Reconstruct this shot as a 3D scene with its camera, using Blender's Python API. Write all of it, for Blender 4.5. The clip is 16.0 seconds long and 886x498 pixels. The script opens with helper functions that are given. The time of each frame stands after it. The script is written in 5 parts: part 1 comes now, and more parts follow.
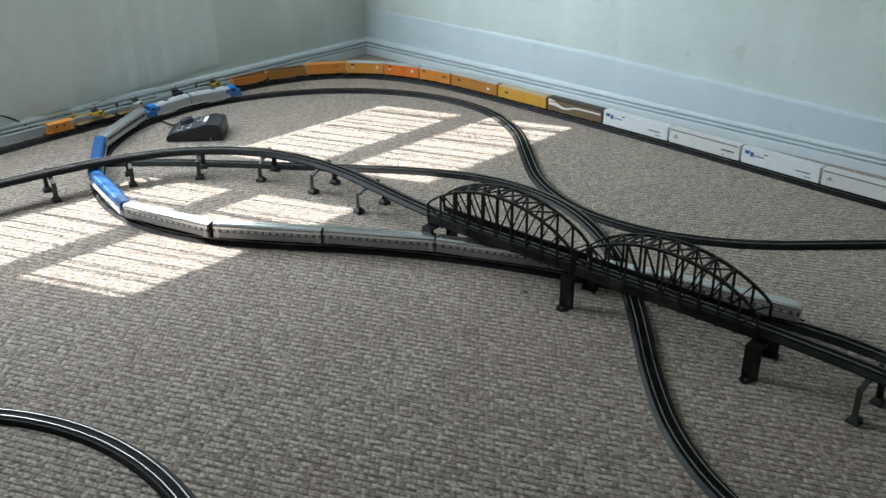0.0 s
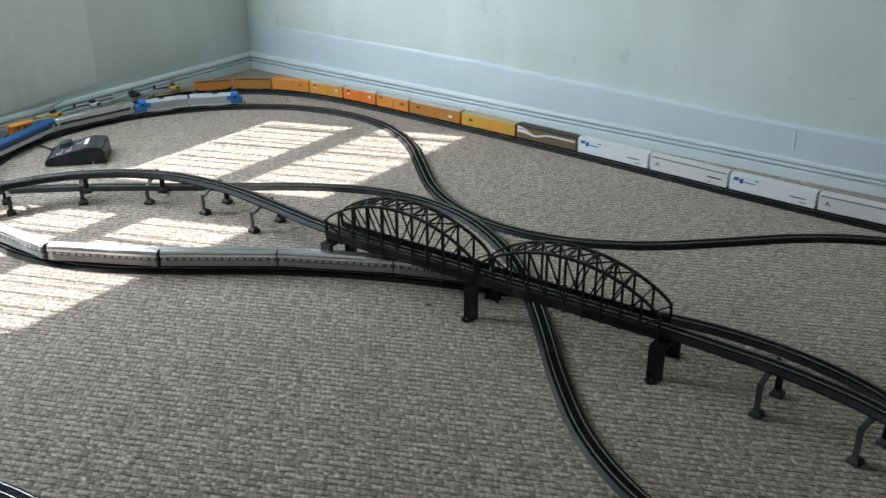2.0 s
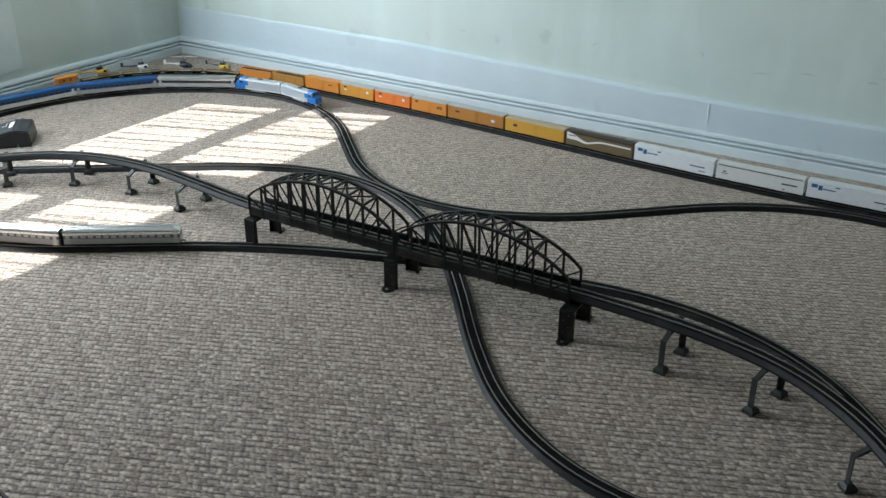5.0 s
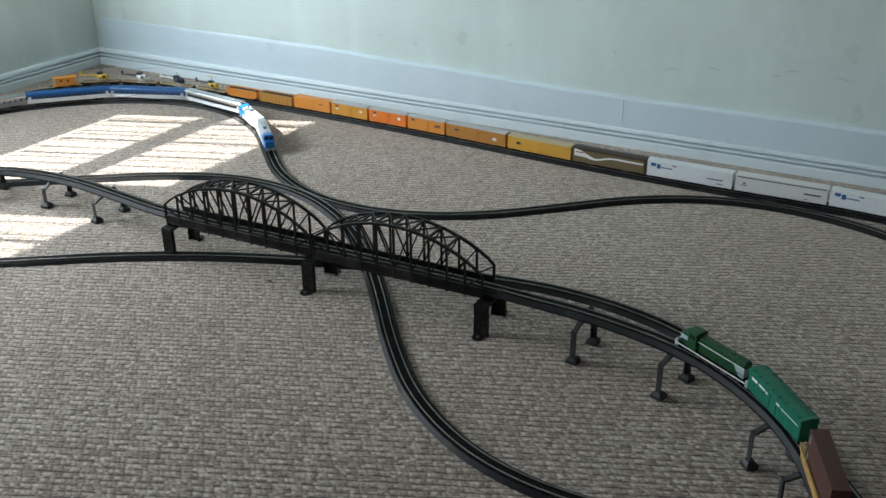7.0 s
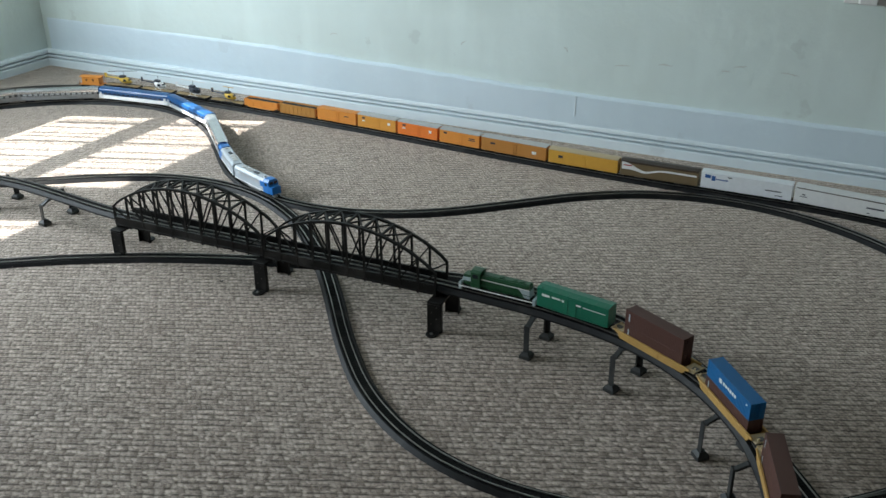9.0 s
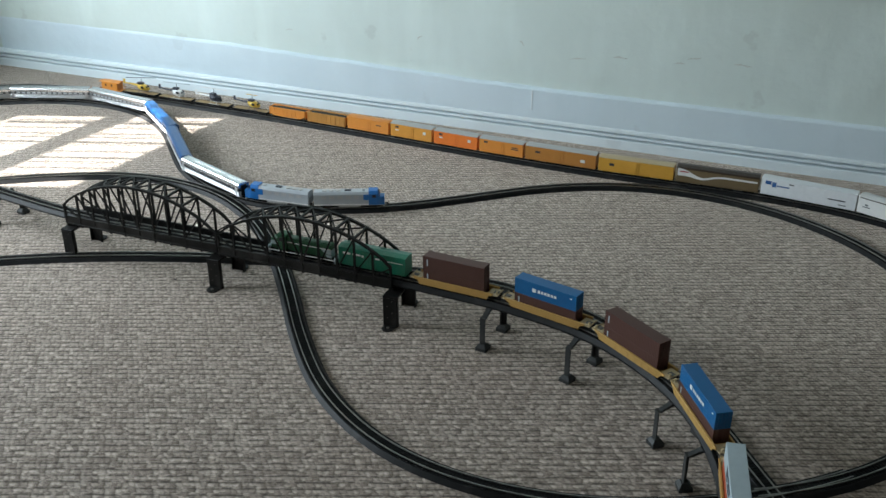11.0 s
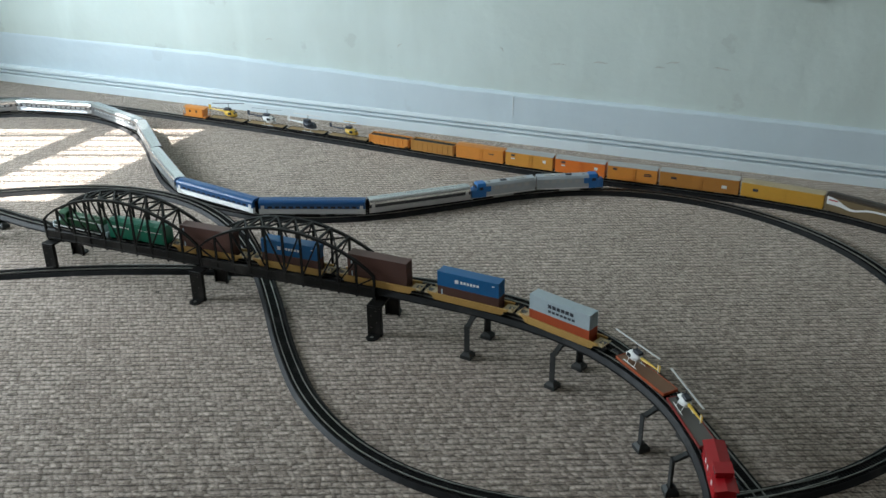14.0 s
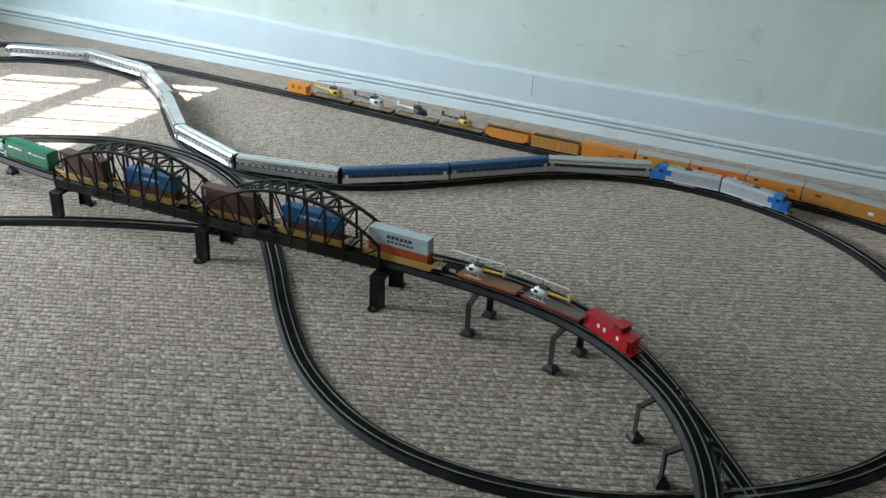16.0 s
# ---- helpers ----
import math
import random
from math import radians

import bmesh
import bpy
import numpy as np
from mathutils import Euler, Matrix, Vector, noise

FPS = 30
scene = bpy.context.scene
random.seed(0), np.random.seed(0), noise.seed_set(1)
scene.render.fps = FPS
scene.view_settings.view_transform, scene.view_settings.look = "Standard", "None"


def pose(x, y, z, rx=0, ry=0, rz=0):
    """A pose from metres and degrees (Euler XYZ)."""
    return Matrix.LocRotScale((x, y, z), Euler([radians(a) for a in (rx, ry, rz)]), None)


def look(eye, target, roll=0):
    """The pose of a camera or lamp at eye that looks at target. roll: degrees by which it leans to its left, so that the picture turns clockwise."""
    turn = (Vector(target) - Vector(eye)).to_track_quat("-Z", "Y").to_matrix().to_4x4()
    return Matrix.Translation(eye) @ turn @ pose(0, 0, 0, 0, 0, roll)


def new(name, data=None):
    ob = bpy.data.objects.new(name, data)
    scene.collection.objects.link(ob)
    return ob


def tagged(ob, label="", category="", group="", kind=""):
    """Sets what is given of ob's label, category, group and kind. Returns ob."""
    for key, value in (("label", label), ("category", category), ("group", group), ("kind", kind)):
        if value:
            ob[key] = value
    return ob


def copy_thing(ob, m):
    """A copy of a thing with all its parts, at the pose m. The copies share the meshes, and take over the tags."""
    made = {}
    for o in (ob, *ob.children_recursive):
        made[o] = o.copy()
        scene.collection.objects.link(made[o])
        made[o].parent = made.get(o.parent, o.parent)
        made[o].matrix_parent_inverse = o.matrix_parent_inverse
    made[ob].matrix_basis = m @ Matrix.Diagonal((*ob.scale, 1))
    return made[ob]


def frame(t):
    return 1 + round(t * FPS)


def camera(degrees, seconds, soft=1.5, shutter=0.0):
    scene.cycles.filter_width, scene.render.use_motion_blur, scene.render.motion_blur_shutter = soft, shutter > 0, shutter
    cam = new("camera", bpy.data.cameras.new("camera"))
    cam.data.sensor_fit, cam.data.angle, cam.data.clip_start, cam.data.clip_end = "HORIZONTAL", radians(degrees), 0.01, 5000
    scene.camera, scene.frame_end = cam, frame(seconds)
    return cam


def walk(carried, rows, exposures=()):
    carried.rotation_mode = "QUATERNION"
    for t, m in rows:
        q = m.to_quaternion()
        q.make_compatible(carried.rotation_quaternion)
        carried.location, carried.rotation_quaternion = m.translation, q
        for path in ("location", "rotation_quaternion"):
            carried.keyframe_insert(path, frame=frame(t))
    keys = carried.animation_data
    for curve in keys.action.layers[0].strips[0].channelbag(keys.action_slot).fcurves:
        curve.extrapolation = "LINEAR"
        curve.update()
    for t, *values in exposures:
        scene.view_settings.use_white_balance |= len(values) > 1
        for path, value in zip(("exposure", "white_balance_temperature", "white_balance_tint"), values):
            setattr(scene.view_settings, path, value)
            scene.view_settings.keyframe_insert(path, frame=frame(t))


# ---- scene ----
cam = camera(48.5, 16.0, soft=1.5, shutter=0.0)
PATH = [
    (0, (1.082, -1.655, 1.121), (-0.099, -0.307, 0.234), -0.5),
    (0.5, (1.048, -1.655, 1.128), (-0.09, -0.265, 0.249), -1.2),
    (1, (1.047, -1.648, 1.124), (-0.036, -0.211, 0.25), -1.1),
    (1.5, (1.044, -1.648, 1.125), (0.014, -0.173, 0.252), -0.3),
    (2, (1.048, -1.647, 1.121), (0.036, -0.158, 0.249), -0.2),
    (2.5, (1.056, -1.646, 1.115), (0.08, -0.139, 0.235), 0.6),
    (3, (1.055, -1.65, 1.112), (0.119, -0.118, 0.231), 0.8),
    (3.5, (1.064, -1.652, 1.114), (0.129, -0.117, 0.236), 0.6),
    (5.8, (1.190, -1.676, 1.105), (0.294, -0.126, 0.209), -0.6),
    (6, (1.197, -1.673, 1.111), (0.316, -0.117, 0.216), -0.7),
    (6.5, (1.215, -1.665, 1.11), (0.37, -0.084, 0.225), -0.5),
    (7, (1.224, -1.663, 1.11), (0.396, -0.07, 0.229), -0.4),
    (7.5, (1.237, -1.652, 1.101), (0.44, -0.044, 0.219), -0.7),
    (8, (1.241, -1.653, 1.106), (0.459, -0.036, 0.227), -0.7),
    (8.5, (1.239, -1.655, 1.105), (0.467, -0.033, 0.226), -0.5),
    (9, (1.241, -1.654, 1.101), (0.483, -0.026, 0.221), -0.1),
    (9.5, (1.246, -1.654, 1.095), (0.527, -0.012, 0.207), 0.1),
    (9.7, (1.250, -1.652, 1.085), (0.547, -0.004, 0.195), 0.1),
    (12, (1.265, -1.641, 1.084), (0.572, 0.018, 0.209), -0.1),
    (12.5, (1.262, -1.646, 1.091), (0.578, 0.016, 0.215), -0.1),
    (13, (1.257, -1.645, 1.088), (0.575, 0.018, 0.21), -0.1),
    (13.5, (1.261, -1.643, 1.09), (0.586, 0.025, 0.216), -0.3),
    (14, (1.266, -1.637, 1.09), (0.596, 0.034, 0.218), -0.6),
    (14.5, (1.264, -1.639, 1.093), (0.596, 0.04, 0.235), -0.2),
    (15, (1.268, -1.642, 1.086), (0.618, 0.023, 0.189), 0.6),
    (15.5, (1.253, -1.633, 1.09), (0.59, 0.021, 0.183), 2.3),
    (16, (1.266, -1.62, 1.085), (0.588, 0.022, 0.166), 3.0),
]
EXPOSURE = ((0, 1.68), (1.5, 1.78), (2.5, 1.75), (3.5, 1.9), (6, 1.98), (7.5, 1.97), (9, 2.07), (12.5, 2.2), (14.5, 2.16), (15.2, 2.26), (16, 2.38))
walk(cam, [(t, look(eye, target, roll)) for t, eye, target, roll in PATH], exposures=EXPOSURE)

# ---- world, sun and window light ----
world = bpy.data.worlds.new("sky")
scene.world = world
world.use_nodes = True
wn = world.node_tree.nodes
sky = wn.new("ShaderNodeTexSky")
sky.sky_type, sky.sun_disc = "NISHITA", False
SUN_EL, SUN_AZ = radians(42), radians(20)      # light runs towards +x, turned to +y by SUN_AZ
sky.sun_elevation, sky.sun_rotation = SUN_EL, radians(270) - SUN_AZ
wn["Background"].inputs["Strength"].default_value = 0.1
world.node_tree.links.new(sky.outputs[0], wn["Background"].inputs["Color"])

sun = new("sun", bpy.data.lights.new("sun", "SUN"))
sun.data.energy, sun.data.angle, sun.data.color = 5.0, radians(0.5), (1.0, 0.985, 0.955)
sun_way = Vector((math.cos(SUN_EL) * math.cos(SUN_AZ), math.cos(SUN_EL) * math.sin(SUN_AZ), -math.sin(SUN_EL)))
sun.matrix_basis = look((-6, -3, 5), Vector((-6, -3, 5)) + sun_way)


def window_light(name, eye, target, w, h, watts, color):
    ob = new(name, bpy.data.lights.new(name, "AREA"))
    ob.data.shape, ob.data.size, ob.data.size_y = "RECTANGLE", w, h
    ob.data.energy, ob.data.color = watts, color
    ob.matrix_basis = look(eye, target)
    return ob


# the sky's light in the two window openings of the west wall
window_light("window_light_1", (-1.98, 0.21, 0.95), (-0.9, 0.13, 0.80), 0.66, 0.62, 7, (0.80, 0.925, 1.0))
window_light("window_light_2", (-2.06, -0.76, 0.95), (-0.98, -0.84, 0.80), 0.68, 0.62, 11.5, (0.80, 0.925, 1.0))


# ---- materials ----
def material(name):
    m = bpy.data.materials.new(name)
    m.use_nodes = True
    n = m.node_tree.nodes
    return m, n, m.node_tree.links, n["Principled BSDF"]


def mix_color(n, l, fac, a, b):
    x = n.new("ShaderNodeMix")
    x.data_type = "RGBA"
    for sock, v in ((0, fac), (6, a), (7, b)):
        if isinstance(v, (int, float)):
            x.inputs[sock].default_value = v
        elif isinstance(v, tuple):
            x.inputs[sock].default_value = (*v, 1)
        else:
            l.new(v, x.inputs[sock])
    return x.outputs[2]


def noise_fac(n, l, scale, detail=4, lo=0.35, hi=0.65, vec=None):
    t = n.new("ShaderNodeTexNoise")
    t.inputs["Scale"].default_value, t.inputs["Detail"].default_value = scale, detail
    if vec is not None:
        l.new(vec, t.inputs["Vector"])
    r = n.new("ShaderNodeMapRange")
    r.inputs[1].default_value, r.inputs[2].default_value = lo, hi
    l.new(t.outputs[0], r.inputs[0])
    return r.outputs[0]


def coords(n):
    return n.new("ShaderNodeTexCoord").outputs["Object"]


def bump(n, l, b, height, strength, dist=0.001):
    x = n.new("ShaderNodeBump")
    x.inputs["Strength"].default_value, x.inputs["Distance"].default_value = strength, dist
    l.new(height, x.inputs["Height"])
    l.new(x.outputs[0], b.inputs["Normal"])


def plain(name, color, rough=0.5, metal=0.0, vary=0.18, scale=60.0, grain=0.25, spec=0.5):
    """A moulded or painted surface with a little dust and grain."""
    m, n, l, b = material(name)
    dark = tuple(c * (1 - vary) for c in color)
    c1 = mix_color(n, l, noise_fac(n, l, scale, 5, 0.3, 0.7, coords(n)), dark, color)
    dust = noise_fac(n, l, scale * 0.22, 3, 0.55, 0.8, coords(n))
    mul = n.new("ShaderNodeMath")
    mul.operation = "MULTIPLY"
    mul.inputs[1].default_value = vary * 0.5
    l.new(dust, mul.inputs[0])
    l.new(mix_color(n, l, mul.outputs[0], c1, (0.35, 0.33, 0.3)), b.inputs["Base Color"])
    b.inputs["Roughness"].default_value, b.inputs["Metallic"].default_value = rough, metal
    b.inputs["Specular IOR Level"].default_value = spec
    fine = n.new("ShaderNodeTexNoise")
    fine.inputs["Scale"].default_value = 900
    l.new(coords(n), fine.inputs["Vector"])
    bump(n, l, b, fine.outputs[0], grain, 0.0004)
    return m


def carpet_material():
    """Looped pile in rows: each loop has its own tone; shade in gaps and furrows is painted dark."""
    m, n, l, b = material("berber_carpet")
    mp = n.new("ShaderNodeMapping")
    mp.inputs["Rotation"].default_value = (0, 0, radians(-30))
    mp.inputs["Scale"].default_value = (1 / 0.0108, 1 / 0.0077, 1)
    l.new(coords(n), mp.inputs["Vector"])
    wob = n.new("ShaderNodeTexNoise")
    wob.inputs["Scale"].default_value = 0.35
    l.new(mp.outputs[0], wob.inputs["Vector"])
    shift = n.new("ShaderNodeVectorMath")
    shift.operation = "MULTIPLY_ADD"
    shift.inputs[1].default_value = (1.6, 0.8, 0)
    l.new(wob.outputs["Color"], shift.inputs[0])
    l.new(mp.outputs[0], shift.inputs[2])
    loops = n.new("ShaderNodeTexVoronoi")
    loops.voronoi_dimensions = "2D"
    loops.inputs["Scale"].default_value, loops.inputs["Randomness"].default_value = 1.0, 0.38
    l.new(shift.outputs[0], loops.inputs["Vector"])
    sep = n.new("ShaderNodeSeparateColor")
    l.new(loops.outputs["Color"], sep.inputs[0])
    tone = mix_color(n, l, sep.outputs[0], (0.238, 0.198, 0.170), (0.625, 0.532, 0.459))
    wear = noise_fac(n, l, 2.2, 4, 0.35, 0.7, coords(n))
    tone = mix_color(n, l, wear, tone, mix_color(n, l, 0.3, tone, (0.32, 0.24, 0.19)))
    tuft = noise_fac(n, l, 0.95, 4, 0.44, 0.60, shift.outputs[0])
    tone = mix_color(n, l, tuft, tone, mix_color(n, l, 0.4, tone, (0.08, 0.066, 0.056)))
    gap = n.new("ShaderNodeMapRange")
    gap.inputs[1].default_value, gap.inputs[2].default_value, gap.inputs[4].default_value = 0.36, 0.74, 0.75
    l.new(loops.outputs["Distance"], gap.inputs[0])
    split = n.new("ShaderNodeSeparateXYZ")
    l.new(shift.outputs[0], split.inputs[0])
    frac = n.new("ShaderNodeMath")
    frac.operation = "PINGPONG"
    frac.inputs[1].default_value = 1.0
    l.new(split.outputs[1], frac.inputs[0])
    furrow = n.new("ShaderNodeMapRange")
    furrow.inputs[1].default_value, furrow.inputs[2].default_value, furrow.inputs[4].default_value = 0.36, 0.95, 0.9
    l.new(frac.outputs[0], furrow.inputs[0])
    broken = n.new("ShaderNodeMath")      # the furrows close up here and there
    broken.operation = "MULTIPLY"
    l.new(furrow.outputs[0], broken.inputs[0])
    l.new(noise_fac(n, l, 0.75, 3, 0.30, 0.54, shift.outputs[0]), broken.inputs[1])
    gap_shade = n.new("ShaderNodeMath")
    gap_shade.operation = "MAXIMUM"
    l.new(gap.outputs[0], gap_shade.inputs[0])
    l.new(broken.outputs[0], gap_shade.inputs[1])
    l.new(mix_color(n, l, gap_shade.outputs[0], tone, (0.055, 0.046, 0.039)), b.inputs["Base Color"])
    b.inputs["Roughness"].default_value = 0.95
    b.inputs["Specular IOR Level"].default_value = 0.1
    b.inputs["Sheen Weight"].default_value, b.inputs["Sheen Roughness"].default_value = 1.0, 0.32
    b.inputs["Sheen Tint"].default_value = (1.0, 0.86, 0.74, 1)
    inv = n.new("ShaderNodeMath")
    inv.operation = "SUBTRACT"
    inv.inputs[0].default_value = 1.0
    l.new(loops.outputs["Distance"], inv.inputs[1])
    fib = n.new("ShaderNodeTexNoise")
    fib.inputs["Scale"].default_value = 600
    l.new(coords(n), fib.inputs["Vector"])
    add = n.new("ShaderNodeMath")
    add.operation = "MULTIPLY_ADD"
    add.inputs[1].default_value = 0.4
    l.new(fib.outputs[0], add.inputs[0])
    l.new(inv.outputs[0], add.inputs[2])
    bump(n, l, b, add.outputs[0], 0.6, 0.004)
    return m


def plaster_material(name, color, stain, rough=0.75, streak=0.5):
    m, n, l, b = material(name)
    base = mix_color(n, l, noise_fac(n, l, 3.0, 5, 0.35, 0.7, coords(n)), color, stain)
    mp = n.new("ShaderNodeMapping")
    mp.inputs["Scale"].default_value = (5, 5, 1.2)
    l.new(coords(n), mp.inputs["Vector"])
    s = noise_fac(n, l, 1.6, 3, 0.5, 0.75, mp.outputs[0])
    mul = n.new("ShaderNodeMath")
    mul.operation = "MULTIPLY"
    mul.inputs[1].default_value = streak
    l.new(s, mul.inputs[0])
    painted = mix_color(n, l, mul.outputs[0], base, tuple(min(1, c * 1.12) for c in color))
    nick = noise_fac(n, l, 9.0, 7, 0.665, 0.70, coords(n))
    spot = n.new("ShaderNodeMath")
    spot.operation = "MULTIPLY"
    spot.inputs[1].default_value = 0.35 * streak
    l.new(nick, spot.inputs[0])
    l.new(mix_color(n, l, spot.outputs[0], painted, (0.32, 0.33, 0.31)), b.inputs["Base Color"])
    b.inputs["Roughness"].default_value = rough
    rough_n = n.new("ShaderNodeTexNoise")
    rough_n.inputs["Scale"].default_value, rough_n.inputs["Detail"].default_value = 22, 8
    l.new(coords(n), rough_n.inputs["Vector"])
    bump(n, l, b, rough_n.outputs[0], 0.35, 0.01)
    return m


M_CARPET = carpet_material()
M_WALL = plaster_material("grey_green_wall_paint", (0.69, 0.79, 0.765), (0.635, 0.725, 0.69))
M_BOARD = plaster_material("bluish_white_board_paint", (0.70, 0.81, 0.875), (0.65, 0.765, 0.83), 0.5, 0.3)
M_TRIM = plaster_material("white_gloss_trim_paint", (0.78, 0.865, 0.905), (0.73, 0.82, 0.865), 0.4, 0.3)
# unseen east and south walls: brown chosen dark to cut bounce light
M_BOUNCE_CUT_WALL = plaster_material("brown_wall_paint", (0.22, 0.20, 0.175), (0.19, 0.172, 0.15))
# ceiling is never in view; its cream is toned down to weaken downward fill
M_CEIL = plaster_material("cream_ceiling_paint", (0.62, 0.61, 0.57), (0.58, 0.57, 0.53))
M_BED = plain("dark_grey_roadbed_plastic", (0.008, 0.0082, 0.009), 0.55, vary=0.15, spec=0.2)
M_TIE = plain("black_tie_plastic", (0.006, 0.006, 0.006), 0.65, spec=0.15)
M_RAIL = plain("nickel_silver_rail", (0.40, 0.39, 0.37), 0.42, 1.0)
M_BLACK = plain("black_bridge_plastic", (0.008, 0.0075, 0.007), 0.5, spec=0.18)
M_PIER = plain("grey_pier_plastic", (0.030, 0.032, 0.032), 0.55, spec=0.3)
M_DARKMETAL = plain("black_truck_plastic", (0.009, 0.009, 0.009), 0.6, spec=0.2)
M_WHEEL = plain("blackened_wheel_metal", (0.10, 0.09, 0.085), 0.4, 0.8)
M_GLASS = plain("smoked_window_plastic", (0.03, 0.034, 0.04), 0.12, vary=0.1, grain=0.05)

ROOM_X0, ROOM_X1, ROOM_Y0, ROOM_Y1, ROOM_H = -2.05, 2.7, -3.6, 1.29, 2.4


# ---- mesh helpers ----
def part(name, bm, mat, parent=None, label="", smooth=False):
    me = bpy.data.meshes.new(name)
    bmesh.ops.recalc_face_normals(bm, faces=bm.faces)
    for f in bm.faces:
        f.smooth = smooth
    bm.to_mesh(me)
    bm.free()
    me.materials.append(mat)
    ob = new(name, me)
    ob.parent = parent
    if label:
        tagged(ob, label)
    return ob


def again(ob, m, parent=None):
    """One more part on the same mesh."""
    o = new(ob.name.split(".")[0], ob.data)
    o.parent = parent if parent is not None else ob.parent
    o.matrix_basis = m
    return o


def thing(name, label, category, group="", kind="", m=None):
    ob = new(name)
    ob.empty_display_size = 0.02
    if m is not None:
        ob.matrix_basis = m
    return tagged(ob, label, category, group, kind)


def box(bm, x0, x1, y0, y1, z0, z1, bevel=0.0, m=None):
    vs = [bm.verts.new((x, y, z)) for x in (x0, x1) for y in (y0, y1) for z in (z0, z1)]
    fs = [bm.faces.new([vs[i] for i in q]) for q in ((0, 1, 3, 2), (4, 6, 7, 5), (0, 4, 5, 1), (2, 3, 7, 6), (0, 2, 6, 4), (1, 5, 7, 3))]
    if m is not None:
        bmesh.ops.transform(bm, matrix=m, verts=vs)
    if bevel:
        es = list({e for f in fs for e in f.edges})
        bmesh.ops.bevel(bm, geom=es, offset=bevel, segments=1, affect="EDGES", profile=0.7)
    return vs


def boxes(*specs, bevel=0.0):
    bm = bmesh.new()
    for s in specs:
        box(bm, *s, bevel=bevel)
    return bm


def loft(bm, stations):
    """Closed rings joined along their length, with end caps. stations: lists of points."""
    rings = [[bm.verts.new(p) for p in ring] for ring in stations]
    k = len(rings[0])
    for a, b in zip(rings, rings[1:]):
        for i in range(k):
            bm.faces.new((a[i], a[(i + 1) % k], b[(i + 1) % k], b[i]))
    bm.faces.new(rings[0])
    bm.faces.new(rings[-1][::-1])


def bar(bm, p, q, w, d=None):
    """A square bar from p to q."""
    p, q = Vector(p), Vector(q)
    m = Matrix.Translation((p + q) / 2) @ (q - p).to_track_quat("X", "Z").to_matrix().to_4x4()
    h, d = (q - p).length / 2, (d or w) / 2
    box(bm, -h, h, -w / 2, w / 2, -d, d, m=m)


def tube(bm, p, q, r0, r1=None, seg=10):
    p, q = Vector(p), Vector(q)
    m = Matrix.Translation((p + q) / 2) @ (q - p).to_track_quat("Z", "Y").to_matrix().to_4x4()
    bmesh.ops.create_cone(bm, cap_ends=True, segments=seg, radius1=r0, radius2=r0 if r1 is None else r1, depth=(q - p).length, matrix=m)


# ---- room ----
part("floor", boxes((ROOM_X0 - 0.35, ROOM_X1, ROOM_Y0, ROOM_Y1 + 0.1, -0.1, 0)), M_CARPET)
tagged(bpy.data.objects["floor"], "beige and grey looped berber carpet", "carpet", kind="structure")
part("ceiling", boxes((ROOM_X0 - 0.5, ROOM_X1 + 0.2, ROOM_Y0 - 0.2, ROOM_Y1 + 0.2, ROOM_H, ROOM_H + 0.1)), M_CEIL)
tagged(bpy.data.objects["ceiling"], "unseen plain cream ceiling, toned down to weaken the fill light", "ceiling", kind="structure")
part("wall_north", boxes((ROOM_X0 - 0.4, ROOM_X1 + 0.15, ROOM_Y1, ROOM_Y1 + 0.15, 0, ROOM_H)), M_WALL)
tagged(bpy.data.objects["wall_north"], "pale grey-green painted plaster wall with faint scuffs", "wall", kind="structure")
# the two unseen walls are added to close the room and damp the bounce
part("wall_east", boxes((ROOM_X1, ROOM_X1 + 0.15, ROOM_Y0, ROOM_Y1, 0, ROOM_H)), M_BOUNCE_CUT_WALL)
tagged(bpy.data.objects["wall_east"], "unseen plain brown wall behind the viewer, dark to cut bounce light", "wall", kind="structure")
part("wall_south", boxes((ROOM_X0 - 0.5, ROOM_X1 + 0.15, ROOM_Y0 - 0.15, ROOM_Y0, 0, ROOM_H)), M_BOUNCE_CUT_WALL)
tagged(bpy.data.objects["wall_south"], "unseen plain brown wall behind the viewer, dark to cut bounce light", "wall", kind="structure")

# the west wall leans a few degrees off square; it is built along its own length and then turned
WEST = pose(-1.925, ROOM_Y1, 0, 0, 0, -90 - 4.6)      # local x runs south from the corner, local y points into the room
WIN = ((0.715, 1.455), (1.675, 2.44))
WZ0, WZ1, WBAR = 0.585, 1.32, (0.915, 0.992)
BLINDS = ((0.80, 1.01, 1.16), (1.86, 2.05, 2.385))     # broad strips; narrow ones hang between them


def west_wall():
    cuts, specs = [0.0, *WIN[0], *WIN[1], 5.0], []
    for i, (a, b) in enumerate(zip(cuts, cuts[1:])):
        if i % 2 == 0:
            specs.append((a, b, -0.05, 0, 0, ROOM_H))
        else:
            specs += [(a, b, -0.05, 0, 0, WZ0), (a, b, -0.05, 0, WZ1, ROOM_H)]
    ob = part("wall_west", boxes(*specs), M_WALL)
    ob.matrix_basis = WEST
    tagged(ob, "pale painted wall with two windows above the view", "wall", kind="structure")


west_wall()


